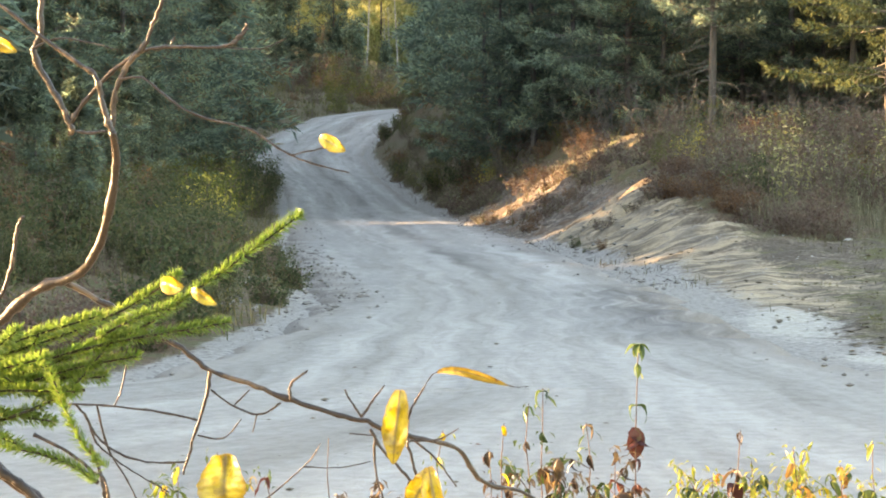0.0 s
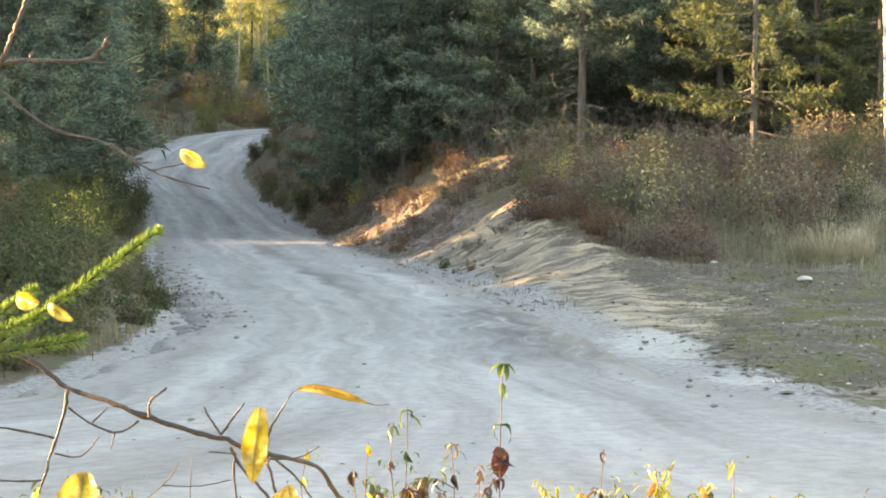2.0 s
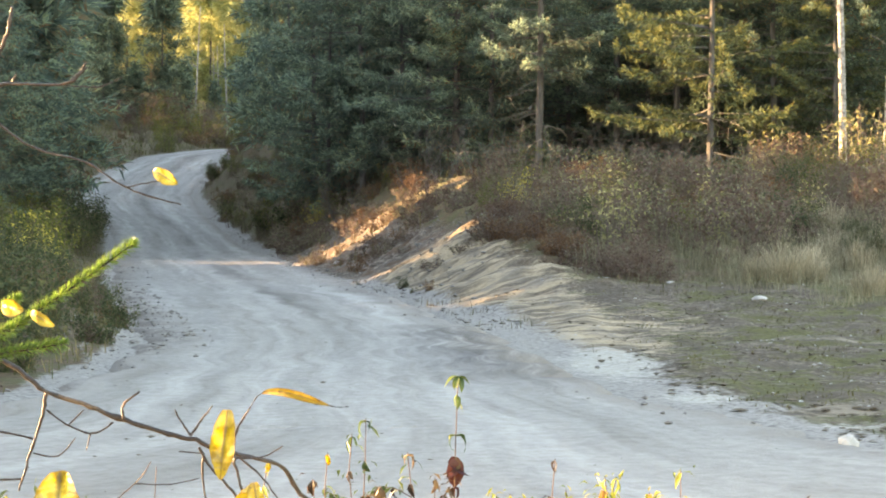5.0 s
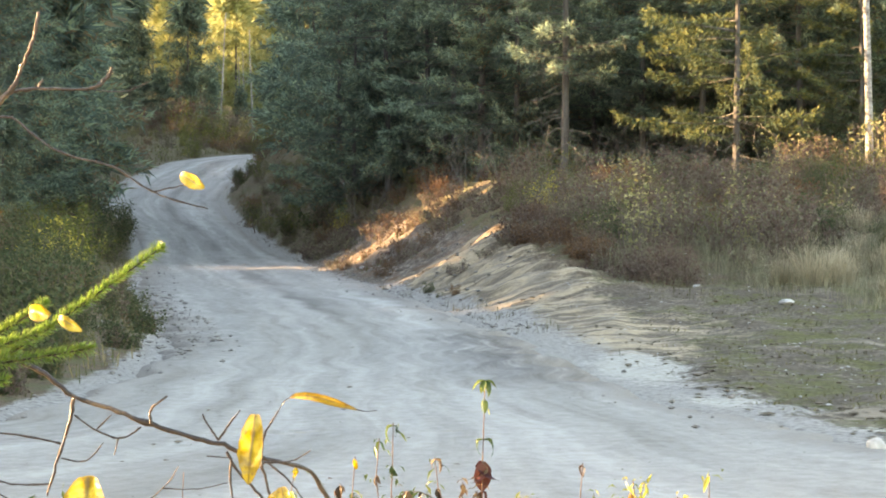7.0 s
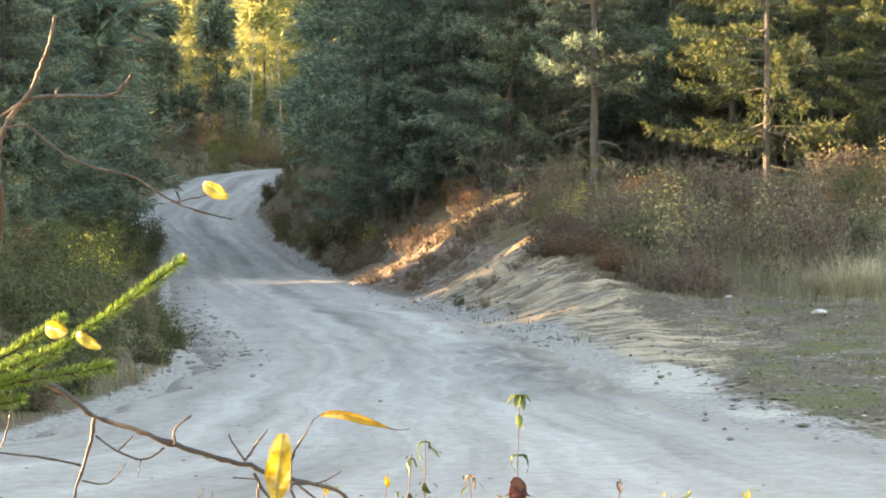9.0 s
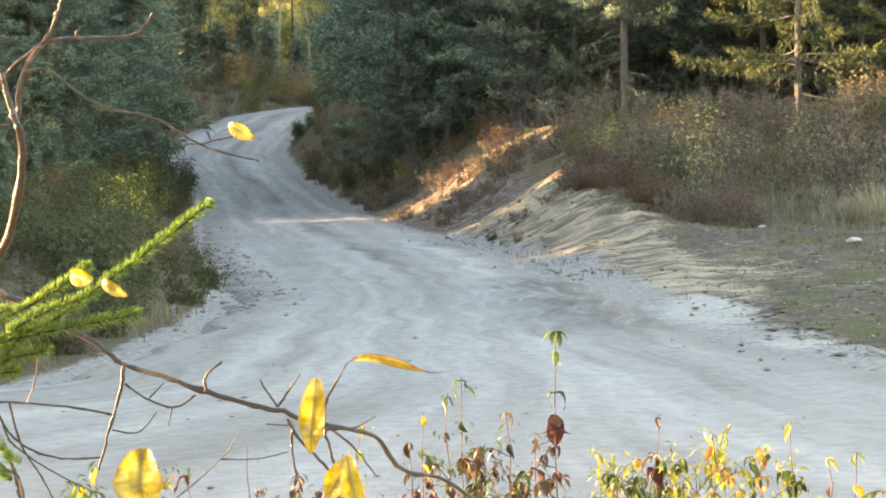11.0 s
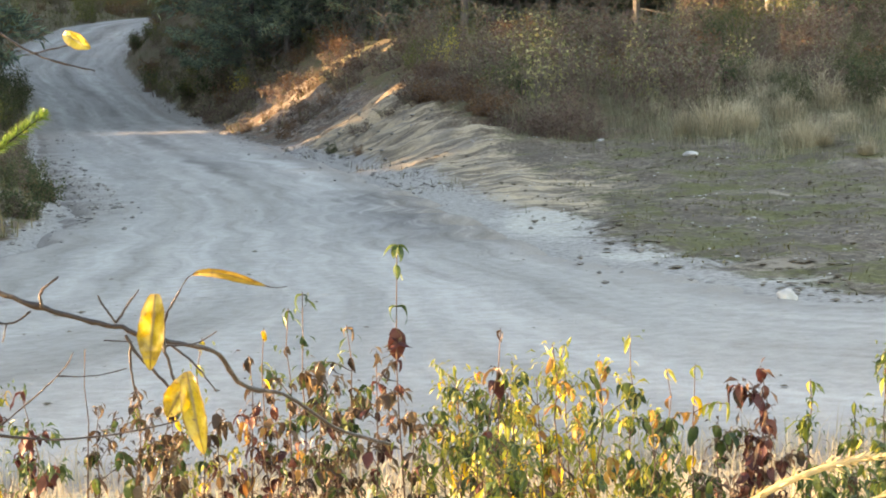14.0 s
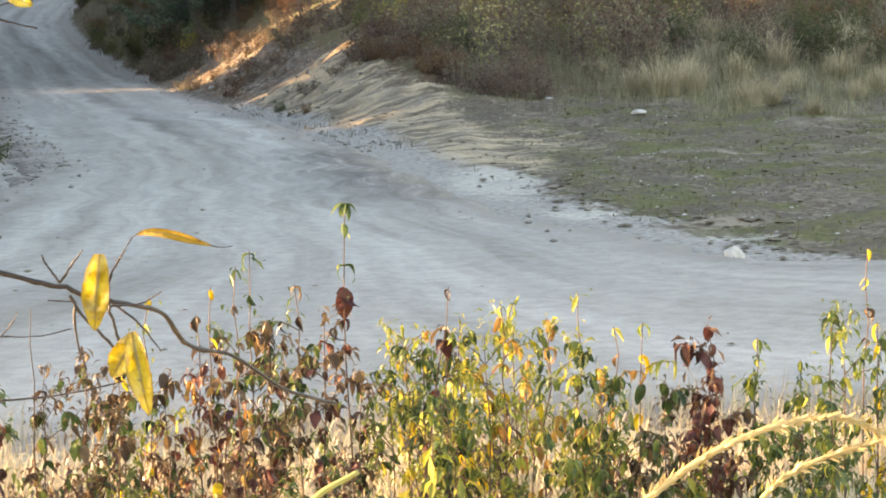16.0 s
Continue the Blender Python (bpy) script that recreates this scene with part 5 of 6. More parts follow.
FG = 5.35
main_plants = []
for seed, x, top, pairs, size, tones, shoots, first, lean, label in (
    (102, -0.21, 1.04, 7, 0.085, "green green brown", 0, 0.3, (0, 0), "dark green plant with drooping leaves"),
    (103, -0.25, 1.00, 7, 0.085, "green brown green", 0, 0.3, (0.01, 0), "dark green plant with drooping leaves"),
    (104, -0.09, 0.95, 8, 0.085, "green brown brown", 2, 0.3, (0, 0), "wilting green and brown plant"),
    (105, -0.04, 0.88, 8, 0.08, "brown brown red", 2, 0.3, (0.02, 0), "wilting brown plant with curled leaves"),
    (106, -0.31, 0.95, 5, 0.075, "gold orange brown", 1, 0.4, (0, 0), "pale stalk with few golden leaves"),
    (107, -0.47, 0.93, 9, 0.065, "lime gold lime", 2, 0.35, (0, 0), "yellow-green plant with small leaves"),
    (108, -0.35, 0.88, 7, 0.07, "red brown orange", 2, 0.35, (0, 0), "reddish brown plant with small leaves"),
    (109, -0.17, 0.86, 9, 0.08, "brown brown green red", 3, 0.3, (0, 0), "brown wilted plant with hanging leaves"),
    (110, -0.64, 0.80, 8, 0.08, "brown green brown", 3, 0.3, (0, 0), "brown and green mixed plant"),
    (111, -0.77, 0.91, 3, 0.05, "brown green", 0, 0.3, (0, 0), "thin nearly bare stalk"),
    (112, -1.07, 0.87, 8, 0.085, "green lime gold", 2, 0.3, (0, 0), "green and yellow leafy plant"),
    (113, -0.92, 0.81, 7, 0.085, "green green red", 2, 0.3, (0, 0), "green leafy plant with red leaves"),
    (114, 0.21, 0.93, 5, 0.075, "red red brown", 0, 0.35, (0.09, 0), "leaning stalk with red leaves"),
    (115, 0.29, 0.83, 8, 0.09, "brown brown green", 2, 0.35, (0, 0), "plant with dark brown curled leaves"),
    (116, 0.33, 0.85, 9, 0.075, "lime green lime", 4, 0.2, (0, 0), "bright yellow-green bushy plant with side shoots"),
    (117, 0.23, 0.80, 9, 0.08, "green lime green", 4, 0.2, (0, 0), "green bushy plant with side shoots"),
    (118, 0.44, 0.88, 9, 0.075, "lime gold lime orange", 4, 0.2, (0, 0), "yellow-green plant with golden top"),
    (119, 0.54, 0.84, 9, 0.08, "lime lime green orange", 4, 0.2, (0.02, 0), "bright yellow-green bushy plant with side shoots"),
    (120, 0.62, 0.90, 8, 0.085, "lime green lime", 3, 0.25, (0.02, 0), "tall yellow-green feathery plant"),
    (121, 0.70, 0.81, 6, 0.075, "orange red lime", 2, 0.4, (0.05, 0), "plant with orange and red leaves"),
    (122, 0.79, 0.82, 6, 0.08, "green lime gold", 1, 0.4, (0.01, 0), "thin green stalk with yellow tip"),
    (123, 0.98, 0.81, 12, 0.085, "red red brown", 3, 0.3, (0, 0), "dense dark red plant with hanging leaves"),
    (124, 1.10, 0.77, 9, 0.075, "green green lime", 3, 0.3, (0, 0), "green plant with narrow hanging leaves"),
    (125, 0.86, 0.66, 8, 0.09, "brown green green", 2, 0.3, (0, 0), "brown and green plant with broad leaves"),
    (126, 0.70, 0.70, 8, 0.09, "green green brown", 3, 0.3, (0, 0), "green plant with broad leaves"),
    (127, 1.30, 0.84, 9, 0.08, "green lime green", 3, 0.3, (0, 0), "green leafy plant with yellowing tips"),
    (128, 1.42, 0.80, 9, 0.08, "green green gold", 3, 0.3, (0, 0), "green leafy plant with yellowing tips"),
    (129, 1.38, 1.00, 4, 0.06, "gold brown", 0, 0.7, (0.02, 0), "pale dry stalk with withered tip"),
):
    depth = FG + 0.25 * math.sin(seed * 7.7)
    z0 = ground_at(x * depth / FG, depth)
    eye_drop = 1.6 - (1.6 - top) * depth / FG
    p = plant(seed, eye_drop - z0, pairs, size * (0.64 if pairs > 6 else 0.8), tones.split(), label, shoots * 2 + 5 if pairs > 6 else shoots, first, lean)
    stand(p, x * depth / FG, depth, 1.0, 0.0, False)
    main_plants.append(p)


# shorter neighbours of the same kinds close the gaps
for k, (i, x, y, size) in enumerate([(2, -0.12, 5.0, 0.82), (3, -0.3, 5.6, 0.9), (7, -0.42, 5.2, 0.85), (8, -0.52, 5.0, 0.95), (8, -0.75, 5.4, 0.9), (11, -0.84, 5.0, 0.9), (10, -1.2, 5.5, 0.95), (6, -0.22, 4.9, 0.85), (2, -0.58, 5.7, 0.8),
                                     (14, 0.14, 5.1, 0.9), (15, 0.28, 4.9, 0.9), (16, 0.38, 5.1, 0.9), (17, 0.47, 4.9, 0.9), (14, 0.5, 5.7, 0.95), (17, 0.63, 5.0, 0.85), (16, 0.2, 5.6, 0.9), (23, 0.78, 5.0, 0.9), (24, 0.6, 4.8, 0.8),
                                     (21, 0.93, 5.0, 0.8), (22, 1.18, 5.2, 0.9), (25, 1.22, 4.9, 0.85), (24, 1.05, 4.9, 0.8), (26, 1.5, 5.1, 0.95), (7, 0.06, 5.0, 0.8), (11, -1.0, 4.9, 0.8)]):
    stand(main_plants[i], x, y, size, 77.0 * k, True)


def tall_weed(x, y, top):
    """A single stalk: a whorl of small leaves on top, two pairs below it, and dry leaves hanging further down."""
    z0 = ground_at(x, y)
    root = tagged(new("tall_weed"), "tall single stalk with green tip and dry red leaves", "plant", "foreground plants")
    root.matrix_basis = pose(x, y, z0)
    h = top - z0
    stalk = Shape()
    s = np.linspace(0, 1, 14)
    line = np.stack([0.006 * np.sin(7 * s), 0.004 * np.cos(5 * s), -0.05 + (h + 0.05) * s], -1)
    stalk.tube(line, np.linspace(0.0035, 0.0013, 14), 6)
    part_of("stalk", stalk, STALK_BARK, root, smooth=True)
    rows = [(0.0, k * 60.0 + 12, 0.15 + 0.25 * (k % 3), 0.042 + 0.008 * (k % 2), "green", 0) for k in range(6)]
    rows += [(0.012, 160, -0.5, 0.035, "lime", 0), (0.045, 185, 0.95, 0.042, "lime", 0), (0.062, 20, 0.8, 0.036, "lime", 2), (0.05, 280, 0.7, 0.04, "green", 0)]
    rows += [(0.15, 175, 0.35, 0.058, "green", 1), (0.152, 4, 0.05, 0.064, "green", 1)]
    rows += [(0.205, 30, 1.5, 0.082, "red", 3), (0.203, 150, 1.52, 0.078, "red", 3), (0.208, 270, 1.5, 0.086, "red", 2), (0.206, 350, 1.55, 0.074, "brown", 3)]
    rows += [(0.34, 10, 1.1, 0.05, "red", 2), (0.345, 250, 1.2, 0.046, "red", 1), (0.47, 190, 1.1, 0.05, "brown", 1), (0.52, 30, 1.0, 0.05, "brown", 0)]
    for down, az, dip, ln, tone, kind in rows:
        f = 1 - (down / h)
        ob = new("leaf", LEAVES[tone][kind])
        ob.parent = root
        foot = [float(np.interp(f, s, line[:, k])) for k in range(3)]
        ob.matrix_basis = Matrix.Translation(foot) @ Euler((0.3 * math.sin(az), dip, radians(az)), "XYZ").to_matrix().to_4x4() @ Matrix.Scale(ln, 4)
    return root


tall_weed(0.038, 5.35, 1.152)


def undergrowth(seed, height, mat, label, n=130, size=0.052):
    """A low leafy plant of several stems; its many small leaves are one part."""
    rng = np.random.RandomState(seed)
    root = tagged(new("low_plant"), label, "plant", "undergrowth")
    stem, leaves = Shape(), Shape()
    for k in range(5):
        az = rng.uniform(0, 6.28)
        top = np.array([math.cos(az) * 0.12, math.sin(az) * 0.12, height * rng.uniform(0.6, 1.0)]) * rng.uniform(0.6, 1.0)
        s = np.linspace(0, 1, 5)[:, None]
        line = np.array([0, 0, -0.04]) * (1 - s) + top * s + rng.normal(size=(5, 3)) * 0.008
        stem.tube(line, np.linspace(0.0028, 0.001, 5), 4)
        m = n // 5
        u = rng.uniform(0.25, 1.02, m)
        b = np.stack([np.interp(u, s[:, 0], line[:, j]) for j in range(3)], -1) + rng.normal(size=(m, 3)) * 0.008
        a2 = rng.uniform(0, 6.28, m)
        way = unit(np.stack([np.cos(a2), np.sin(a2), rng.uniform(-1.8, 0.2, m)], -1))
        side = unit(np.cross(way, np.array([0, 0, 1.0]) + rng.normal(size=(m, 3)) * 0.4))
        ln = size * rng.uniform(0.6, 1.3, m)
        folded(leaves, b, way, side, ln)
    part_of("stem", stem, STALK_BARK, root)
    part_of("foliage", leaves, mat, root)
    return root


rng = np.random.RandomState(9)
fill = [undergrowth(141, 0.52, FILL_BROWN, "low brown wilting plant in the undergrowth"),
        undergrowth(142, 0.50, FILL_GREEN, "low green plant in the undergrowth"),
        undergrowth(143, 0.55, FILL_LIME, "low yellow-green plant in the undergrowth", 120, 0.055),
        undergrowth(144, 0.48, FILL_RUST, "low russet plant in the undergrowth")]
used = set()
for k in range(104):
    x, y = (rng.uniform(-1.8, 2.2) if k % 3 else rng.uniform(-1.6, 0.1)), rng.uniform(4.5, 6.3)
    i = rng.choice([0, 0, 1, 3]) if x < 0.08 else rng.choice([2, 2, 2, 1, 0]) if x < 0.72 else rng.choice([1, 1, 3, 0, 2])
    tall = 0.85 if 0.1 < x < 0.72 else 0.7
    stand(fill[i], x, y, rng.uniform(0.7, 1.2) * tall * (1.2 if y > 5.6 else 1.0), rng.uniform(0, 360), i in used)
    used.add(i)

# ---- the near branches ----
sapling = tagged(new("sapling"), "nearly bare sapling with a few yellow leaves", "tree")
sapling.matrix_basis = pose(-1.25, 2.75, ground_at(-1.25, 2.75))


def near_bark(name, dark, light, patch):
    """Smooth young bark: fine grain, small warts, and pale patches that paint in sun highlights."""
    mat, nt, b = nodes_of(name, 0.3)
    b.inputs["Specular IOR Level"].default_value = 0.38
    fine = noise_tex(nt, 220.0, 4.0)
    wart = noise_tex(nt, 420.0, 2.0)
    glint_spots = noise_tex(nt, 28.0, 4.0, rough=0.65)
    col = ramp(nt, fine, [(0.3, dark), (0.7, light)])
    # bright sun spots on the bark, put into the base colour
    col = mix(nt, ramp(nt, glint_spots, [(0.56, (0, 0, 0)), (0.62, (0.85, 0.85, 0.85))]), col, patch)
    nt.links.new(col, b.inputs["Base Color"])
    bump(nt, b, calc(nt, "ADD", fine, wart), 0.7, 0.0015)
    return mat


NEAR_BARK = near_bark("near_bark", (0.009, 0.0055, 0.0045), (0.034, 0.021, 0.015), (0.12, 0.08, 0.052))
THIN_BARK = near_bark("thin_bark", (0.010, 0.0065, 0.0055), (0.034, 0.022, 0.018), (0.08, 0.055, 0.042))


def limb(name, pts, r0, r1):
    """A branch through a few points, rounded, with slight knots."""
    pts = np.array(pts, float)
    k = len(pts)
    t = np.linspace(0, k - 1, (k - 1) * 6 + 1)
    i = np.clip(t.astype(int), 0, k - 2)
    f = (t - i)[:, None]
    p0, p1, p2, p3 = pts[np.clip(i - 1, 0, k - 1)], pts[i], pts[i + 1], pts[np.clip(i + 2, 0, k - 1)]
    line = 0.5 * (2 * p1 + (p2 - p0) * f + (2 * p0 - 5 * p1 + 4 * p2 - p3) * f ** 2 + (3 * p1 - p0 - 3 * p2 + p3) * f ** 3)
    rng = np.random.RandomState(int(abs(pts.sum()) * 1000) % 9999)
    line[1:-1] += rng.normal(size=(len(line) - 2, 3)) * min(r0 * 0.18, 0.0007)
    rad = 0.86 * np.linspace(r0, r1, len(line)) * (1 + 0.10 * rng.normal(size=len(line)) + 0.4 * (rng.uniform(size=len(line)) > 0.88))
    s = Shape()
    s.tube(line - np.array(sapling.location), rad, 8)
    return part_of(name, s, NEAR_BARK if r0 > 0.0038 else THIN_BARK, sapling, smooth=True)


def make_big_gold(name="big_gold", tint=(1.0, 1.0, 1.0)):
    mat, nt, b = nodes_of(name, 0.33)
    b.inputs["Specular IOR Level"].default_value = 0.6
    blot = noise_tex(nt, 45.0, 4.0)
    spot = noise_tex(nt, 130.0, 2.0)
    col = ramp(nt, blot, [(0.30, (0.19, 0.125, 0.01)), (0.46, (0.36, 0.26, 0.012)), (0.68, (0.52, 0.43, 0.08))])
    col = mix(nt, ramp(nt, spot, [(0.64, (0, 0, 0)), (0.72, (0.8, 0.8, 0.8))]), col, (0.12, 0.07, 0.02))
    col = mix(nt, calc(nt, "MULTIPLY", attr(nt, "vein"), 0.75), col, (0.09, 0.055, 0.012))
    col = mix(nt, calc(nt, "MULTIPLY", attr(nt, "rim"), calc(nt, "MULTIPLY_ADD", blot, 2.4, -0.6)), col, (0.16, 0.075, 0.025))
    col = mix(nt, 1.0, col, tint, "MULTIPLY")
    nt.links.new(col, b.inputs["Base Color"])
    bump(nt, b, attr(nt, "vein"), 0.5, 0.001)
    tr = nt.nodes.new("ShaderNodeBsdfTranslucent")
    nt.links.new(col, tr.inputs["Color"])
    ms = nt.nodes.new("ShaderNodeMixShader")
    ms.inputs[0].default_value = 0.22
    nt.links.new(b.outputs[0], ms.inputs[1])
    nt.links.new(tr.outputs[0], ms.inputs[2])
    nt.links.new(ms.outputs[0], nt.nodes["Material Output"].inputs["Surface"])
    return mat


BIG_GOLD, BIG_OCHRE = make_big_gold(), make_big_gold("big_ochre", (0.72, 0.62, 0.7))


def big_leaf(start, end, width, mat=BIG_GOLD, curl=0.25, arch=0.0, label="yellow autumn leaf"):
    a, b = Vector(start), Vector(end)
    way = (b - a).normalized()
    side = way.cross(Vector((0, 1, 0))).normalized()
    bm = bmesh.new()
    rows = []
    rim = bm.verts.layers.float.new("rim")
    vein = bm.verts.layers.float.new("vein")
    for i in range(25):
        s = i / 24
        w = width * 0.5 * math.sin(math.pi * min(1, s * 0.95 + 0.045)) ** 0.62 * (1.1 - 0.2 * s) * (1 + 0.05 * math.sin(11 * s + 40 * width) + 0.03 * math.sin(37 * s))
        row = []
        for k in range(11):
            j = k / 5 - 1
            p = a.lerp(b, s) + side * (j * w) + Vector((0, -1, 0)) * (abs(j) * w * 0.8 + curl * width * math.sin(s * 3.0) + 0.22 * w * math.sin(7 * s + 2.5 * j + 60 * width)) + Vector((0, 0, arch * math.sin(math.pi * s ** 0.7)))
            v = bm.verts.new(p - sapling.location + Vector((0, 0.03 * width * math.sin(50 * s + 30 * abs(j)), 0)))
            v[rim] = max(abs(j) ** 6, (2 * s - 1) ** 10)
            v[vein] = max(math.exp(-(j / 0.1) ** 2), 0.45 * max(0.0, math.sin(44 * s - 16 * abs(j))) ** 6)
            row.append(v)
        rows.append(row)
    for r0, r1 in zip(rows, rows[1:]):
        for j in range(10):
            bm.faces.new((r0[j], r1[j], r1[j + 1], r0[j + 1]))
    me = bpy.data.meshes.new("leaf")
    bm.to_mesh(me)
    bm.free()
    me.polygons.foreach_set("use_smooth", [True] * len(me.polygons))
    me.materials.append(mat)
    ob = new("leaf", me)
    ob.parent = sapling
    return tagged(ob, label)


limb("trunk", [(-1.25, 2.75, 0.1), (-1.22, 2.76, 0.7), (-1.16, 2.76, 1.1), (-1.05, 2.76, 1.28), (-0.911, 2.75, 1.358)], 0.016, 0.009)
limb("limb", [(-1.16, 2.76, 1.1), (-1.12, 2.72, 1.6), (-1.0, 2.68, 1.95), (-0.85, 2.65, 1.97), (-0.740, 2.63, 1.863)], 0.010, 0.005)
limb("limb", [(-1.22, 2.76, 0.7), (-1.0, 2.6, 1.15), (-0.808, 2.5, 1.291)], 0.010, 0.008)
limb("limb", [(-1.16, 2.76, 1.1), (-1.0, 2.73, 1.24), (-0.88, 2.71, 1.24), (-0.799, 2.7, 1.194), (-0.755, 2.7, 1.161), (-0.710, 2.7, 1.140), (-0.666, 2.7, 1.122), (-0.607, 2.7, 1.085), (-0.55, 2.7, 1.04)], 0.0115, 0.007)
limb("twig", [(-0.71, 2.72, 1.249), (-0.695, 2.715, 1.208), (-0.687, 2.71, 1.172), (-0.678, 2.702, 1.134)][::-1], 0.0046, 0.0025)
limb("twig", [(-0.684, 2.712, 1.155), (-0.66, 2.75, 1.154), (-0.61, 2.78, 1.148)], 0.0024, 0.0022)
limb("twig", [(-0.62, 2.703, 1.094), (-0.60, 2.71, 1.122), (-0.56, 2.72, 1.14), (-0.51, 2.73, 1.138)], 0.003, 0.0012)
limb("limb", [(-0.911, 2.750, 1.358), (-0.830, 2.720, 1.414), (-0.777, 2.700, 1.456), (-0.718, 2.680, 1.476), (-0.686, 2.660, 1.502), (-0.662, 2.640, 1.550), (-0.644, 2.620, 1.623), (-0.644, 2.600, 1.664)], 0.0085, 0.0058)
limb("twig", [(-0.644, 2.600, 1.664), (-0.655, 2.600, 1.700), (-0.663, 2.600, 1.733), (-0.683, 2.600, 1.749), (-0.736, 2.600, 1.787), (-0.807, 2.600, 1.844)], 0.005, 0.0026)
limb("twig", [(-0.649, 2.620, 1.662), (-0.643, 2.620, 1.713), (-0.624, 2.620, 1.752), (-0.606, 2.620, 1.770), (-0.593, 2.620, 1.801), (-0.577, 2.620, 1.837), (-0.570, 2.620, 1.873)], 0.0046, 0.0026)
limb("twig", [(-0.740, 2.630, 1.863), (-0.743, 2.630, 1.791), (-0.750, 2.630, 1.762), (-0.723, 2.630, 1.711), (-0.704, 2.630, 1.670), (-0.706, 2.630, 1.663)], 0.005, 0.0042)
limb("twig", [(-0.704, 2.630, 1.677), (-0.686, 2.630, 1.703), (-0.656, 2.630, 1.735), (-0.618, 2.630, 1.762), (-0.574, 2.630, 1.771), (-0.507, 2.630, 1.770), (-0.483, 2.630, 1.785), (-0.473, 2.630, 1.799)], 0.0034, 0.002)
limb("twig", [(-0.507, 2.630, 1.770), (-0.490, 2.630, 1.776), (-0.472, 2.630, 1.793)], 0.0028, 0.0015)
limb("twig", [(-0.505, 2.630, 1.770), (-0.458, 2.630, 1.767), (-0.423, 2.630, 1.780)], 0.0012, 0.0006)
limb("twig", [(-0.574, 2.630, 1.771), (-0.567, 2.630, 1.784)], 0.0022, 0.0016)
limb("twig", [(-0.706, 2.630, 1.666), (-0.679, 2.630, 1.663), (-0.657, 2.630, 1.665)], 0.002, 0.002)
limb("twig", [(-0.748, 2.620, 1.772), (-0.711, 2.620, 1.784), (-0.638, 2.620, 1.768)], 0.002, 0.0008)
limb("twig", [(-0.635, 2.610, 1.730), (-0.605, 2.610, 1.731), (-0.571, 2.610, 1.704), (-0.534, 2.610, 1.682), (-0.470, 2.610, 1.665), (-0.434, 2.610, 1.641), (-0.399, 2.610, 1.624), (-0.343, 2.610, 1.608)], 0.0021, 0.0012)
limb("twig", [(-0.415, 2.600, 1.631), (-0.393, 2.600, 1.636), (-0.370, 2.600, 1.640)], 0.0014, 0.001)
limb("twig", [(-0.855, 2.700, 1.400), (-0.823, 2.700, 1.449), (-0.806, 2.700, 1.494), (-0.797, 2.700, 1.543), (-0.789, 2.700, 1.555)], 0.0042, 0.0022)
limb("limb", [(-0.739, 2.700, 1.470), (-0.669, 2.720, 1.428), (-0.632, 2.740, 1.400), (-0.590, 2.740, 1.377), (-0.552, 2.740, 1.347), (-0.499, 2.740, 1.328), (-0.438, 2.740, 1.305), (-0.378, 2.740, 1.286), (-0.332, 2.740, 1.274), (-0.284, 2.740, 1.248)], 0.0044, 0.004)
limb("twig", [(-0.550, 2.740, 1.347), (-0.556, 2.740, 1.313), (-0.573, 2.740, 1.259), (-0.589, 2.740, 1.206)], 0.0034, 0.0018)
limb("twig", [(-0.569, 2.740, 1.279), (-0.607, 2.740, 1.288), (-0.684, 2.740, 1.298), (-0.745, 2.740, 1.301)], 0.0018, 0.0014)
limb("twig", [(-0.550, 2.740, 1.320), (-0.518, 2.740, 1.297), (-0.484, 2.740, 1.287), (-0.456, 2.740, 1.302)], 0.0017, 0.0014)
limb("twig", [(-0.518, 2.740, 1.300), (-0.497, 2.740, 1.320)], 0.0016, 0.001)
limb("twig", [(-0.488, 2.740, 1.287), (-0.494, 2.740, 1.263)], 0.0012, 0.0009)
limb("twig", [(-0.569, 2.740, 1.259), (-0.534, 2.740, 1.255), (-0.509, 2.740, 1.281)], 0.0016, 0.0009)
limb("twig", [(-0.735, 2.742, 1.3005), (-0.726, 2.758, 1.283), (-0.714, 2.760, 1.258), (-0.686, 2.760, 1.234), (-0.643, 2.760, 1.220), (-0.589, 2.760, 1.220)], 0.0022, 0.0016)
limb("twig", [(-0.721, 2.759, 1.273), (-0.715, 2.760, 1.252), (-0.705, 2.760, 1.238), (-0.663, 2.760, 1.207), (-0.613, 2.760, 1.179)], 0.002, 0.0012)
limb("twig", [(-0.706, 2.742, 1.299), (-0.697, 2.760, 1.241), (-0.671, 2.760, 1.195), (-0.652, 2.760, 1.157)], 0.0018, 0.0012)
limb("twig", [(-0.651, 2.728, 1.414), (-0.652, 2.70, 1.385), (-0.654, 2.700, 1.362), (-0.662, 2.700, 1.325), (-0.672, 2.700, 1.301)], 0.0014, 0.0012)
limb("twig", [(-0.438, 2.720, 1.309), (-0.439, 2.720, 1.328), (-0.416, 2.720, 1.348)], 0.0026, 0.0014)
limb("twig", [(-0.345, 2.720, 1.286), (-0.358, 2.720, 1.305), (-0.367, 2.720, 1.322)], 0.002, 0.0014)
limb("twig", [(-0.345, 2.720, 1.286), (-0.330, 2.720, 1.307), (-0.314, 2.720, 1.328)], 0.002, 0.001)
limb("twig", [(-0.283, 2.710, 1.248), (-0.282, 2.710, 1.286), (-0.271, 2.710, 1.309), (-0.260, 2.710, 1.327)], 0.002, 0.0014)
limb("twig", [(-0.260, 2.710, 1.327), (-0.250, 2.710, 1.342), (-0.237, 2.710, 1.349)], 0.0008, 0.0006)
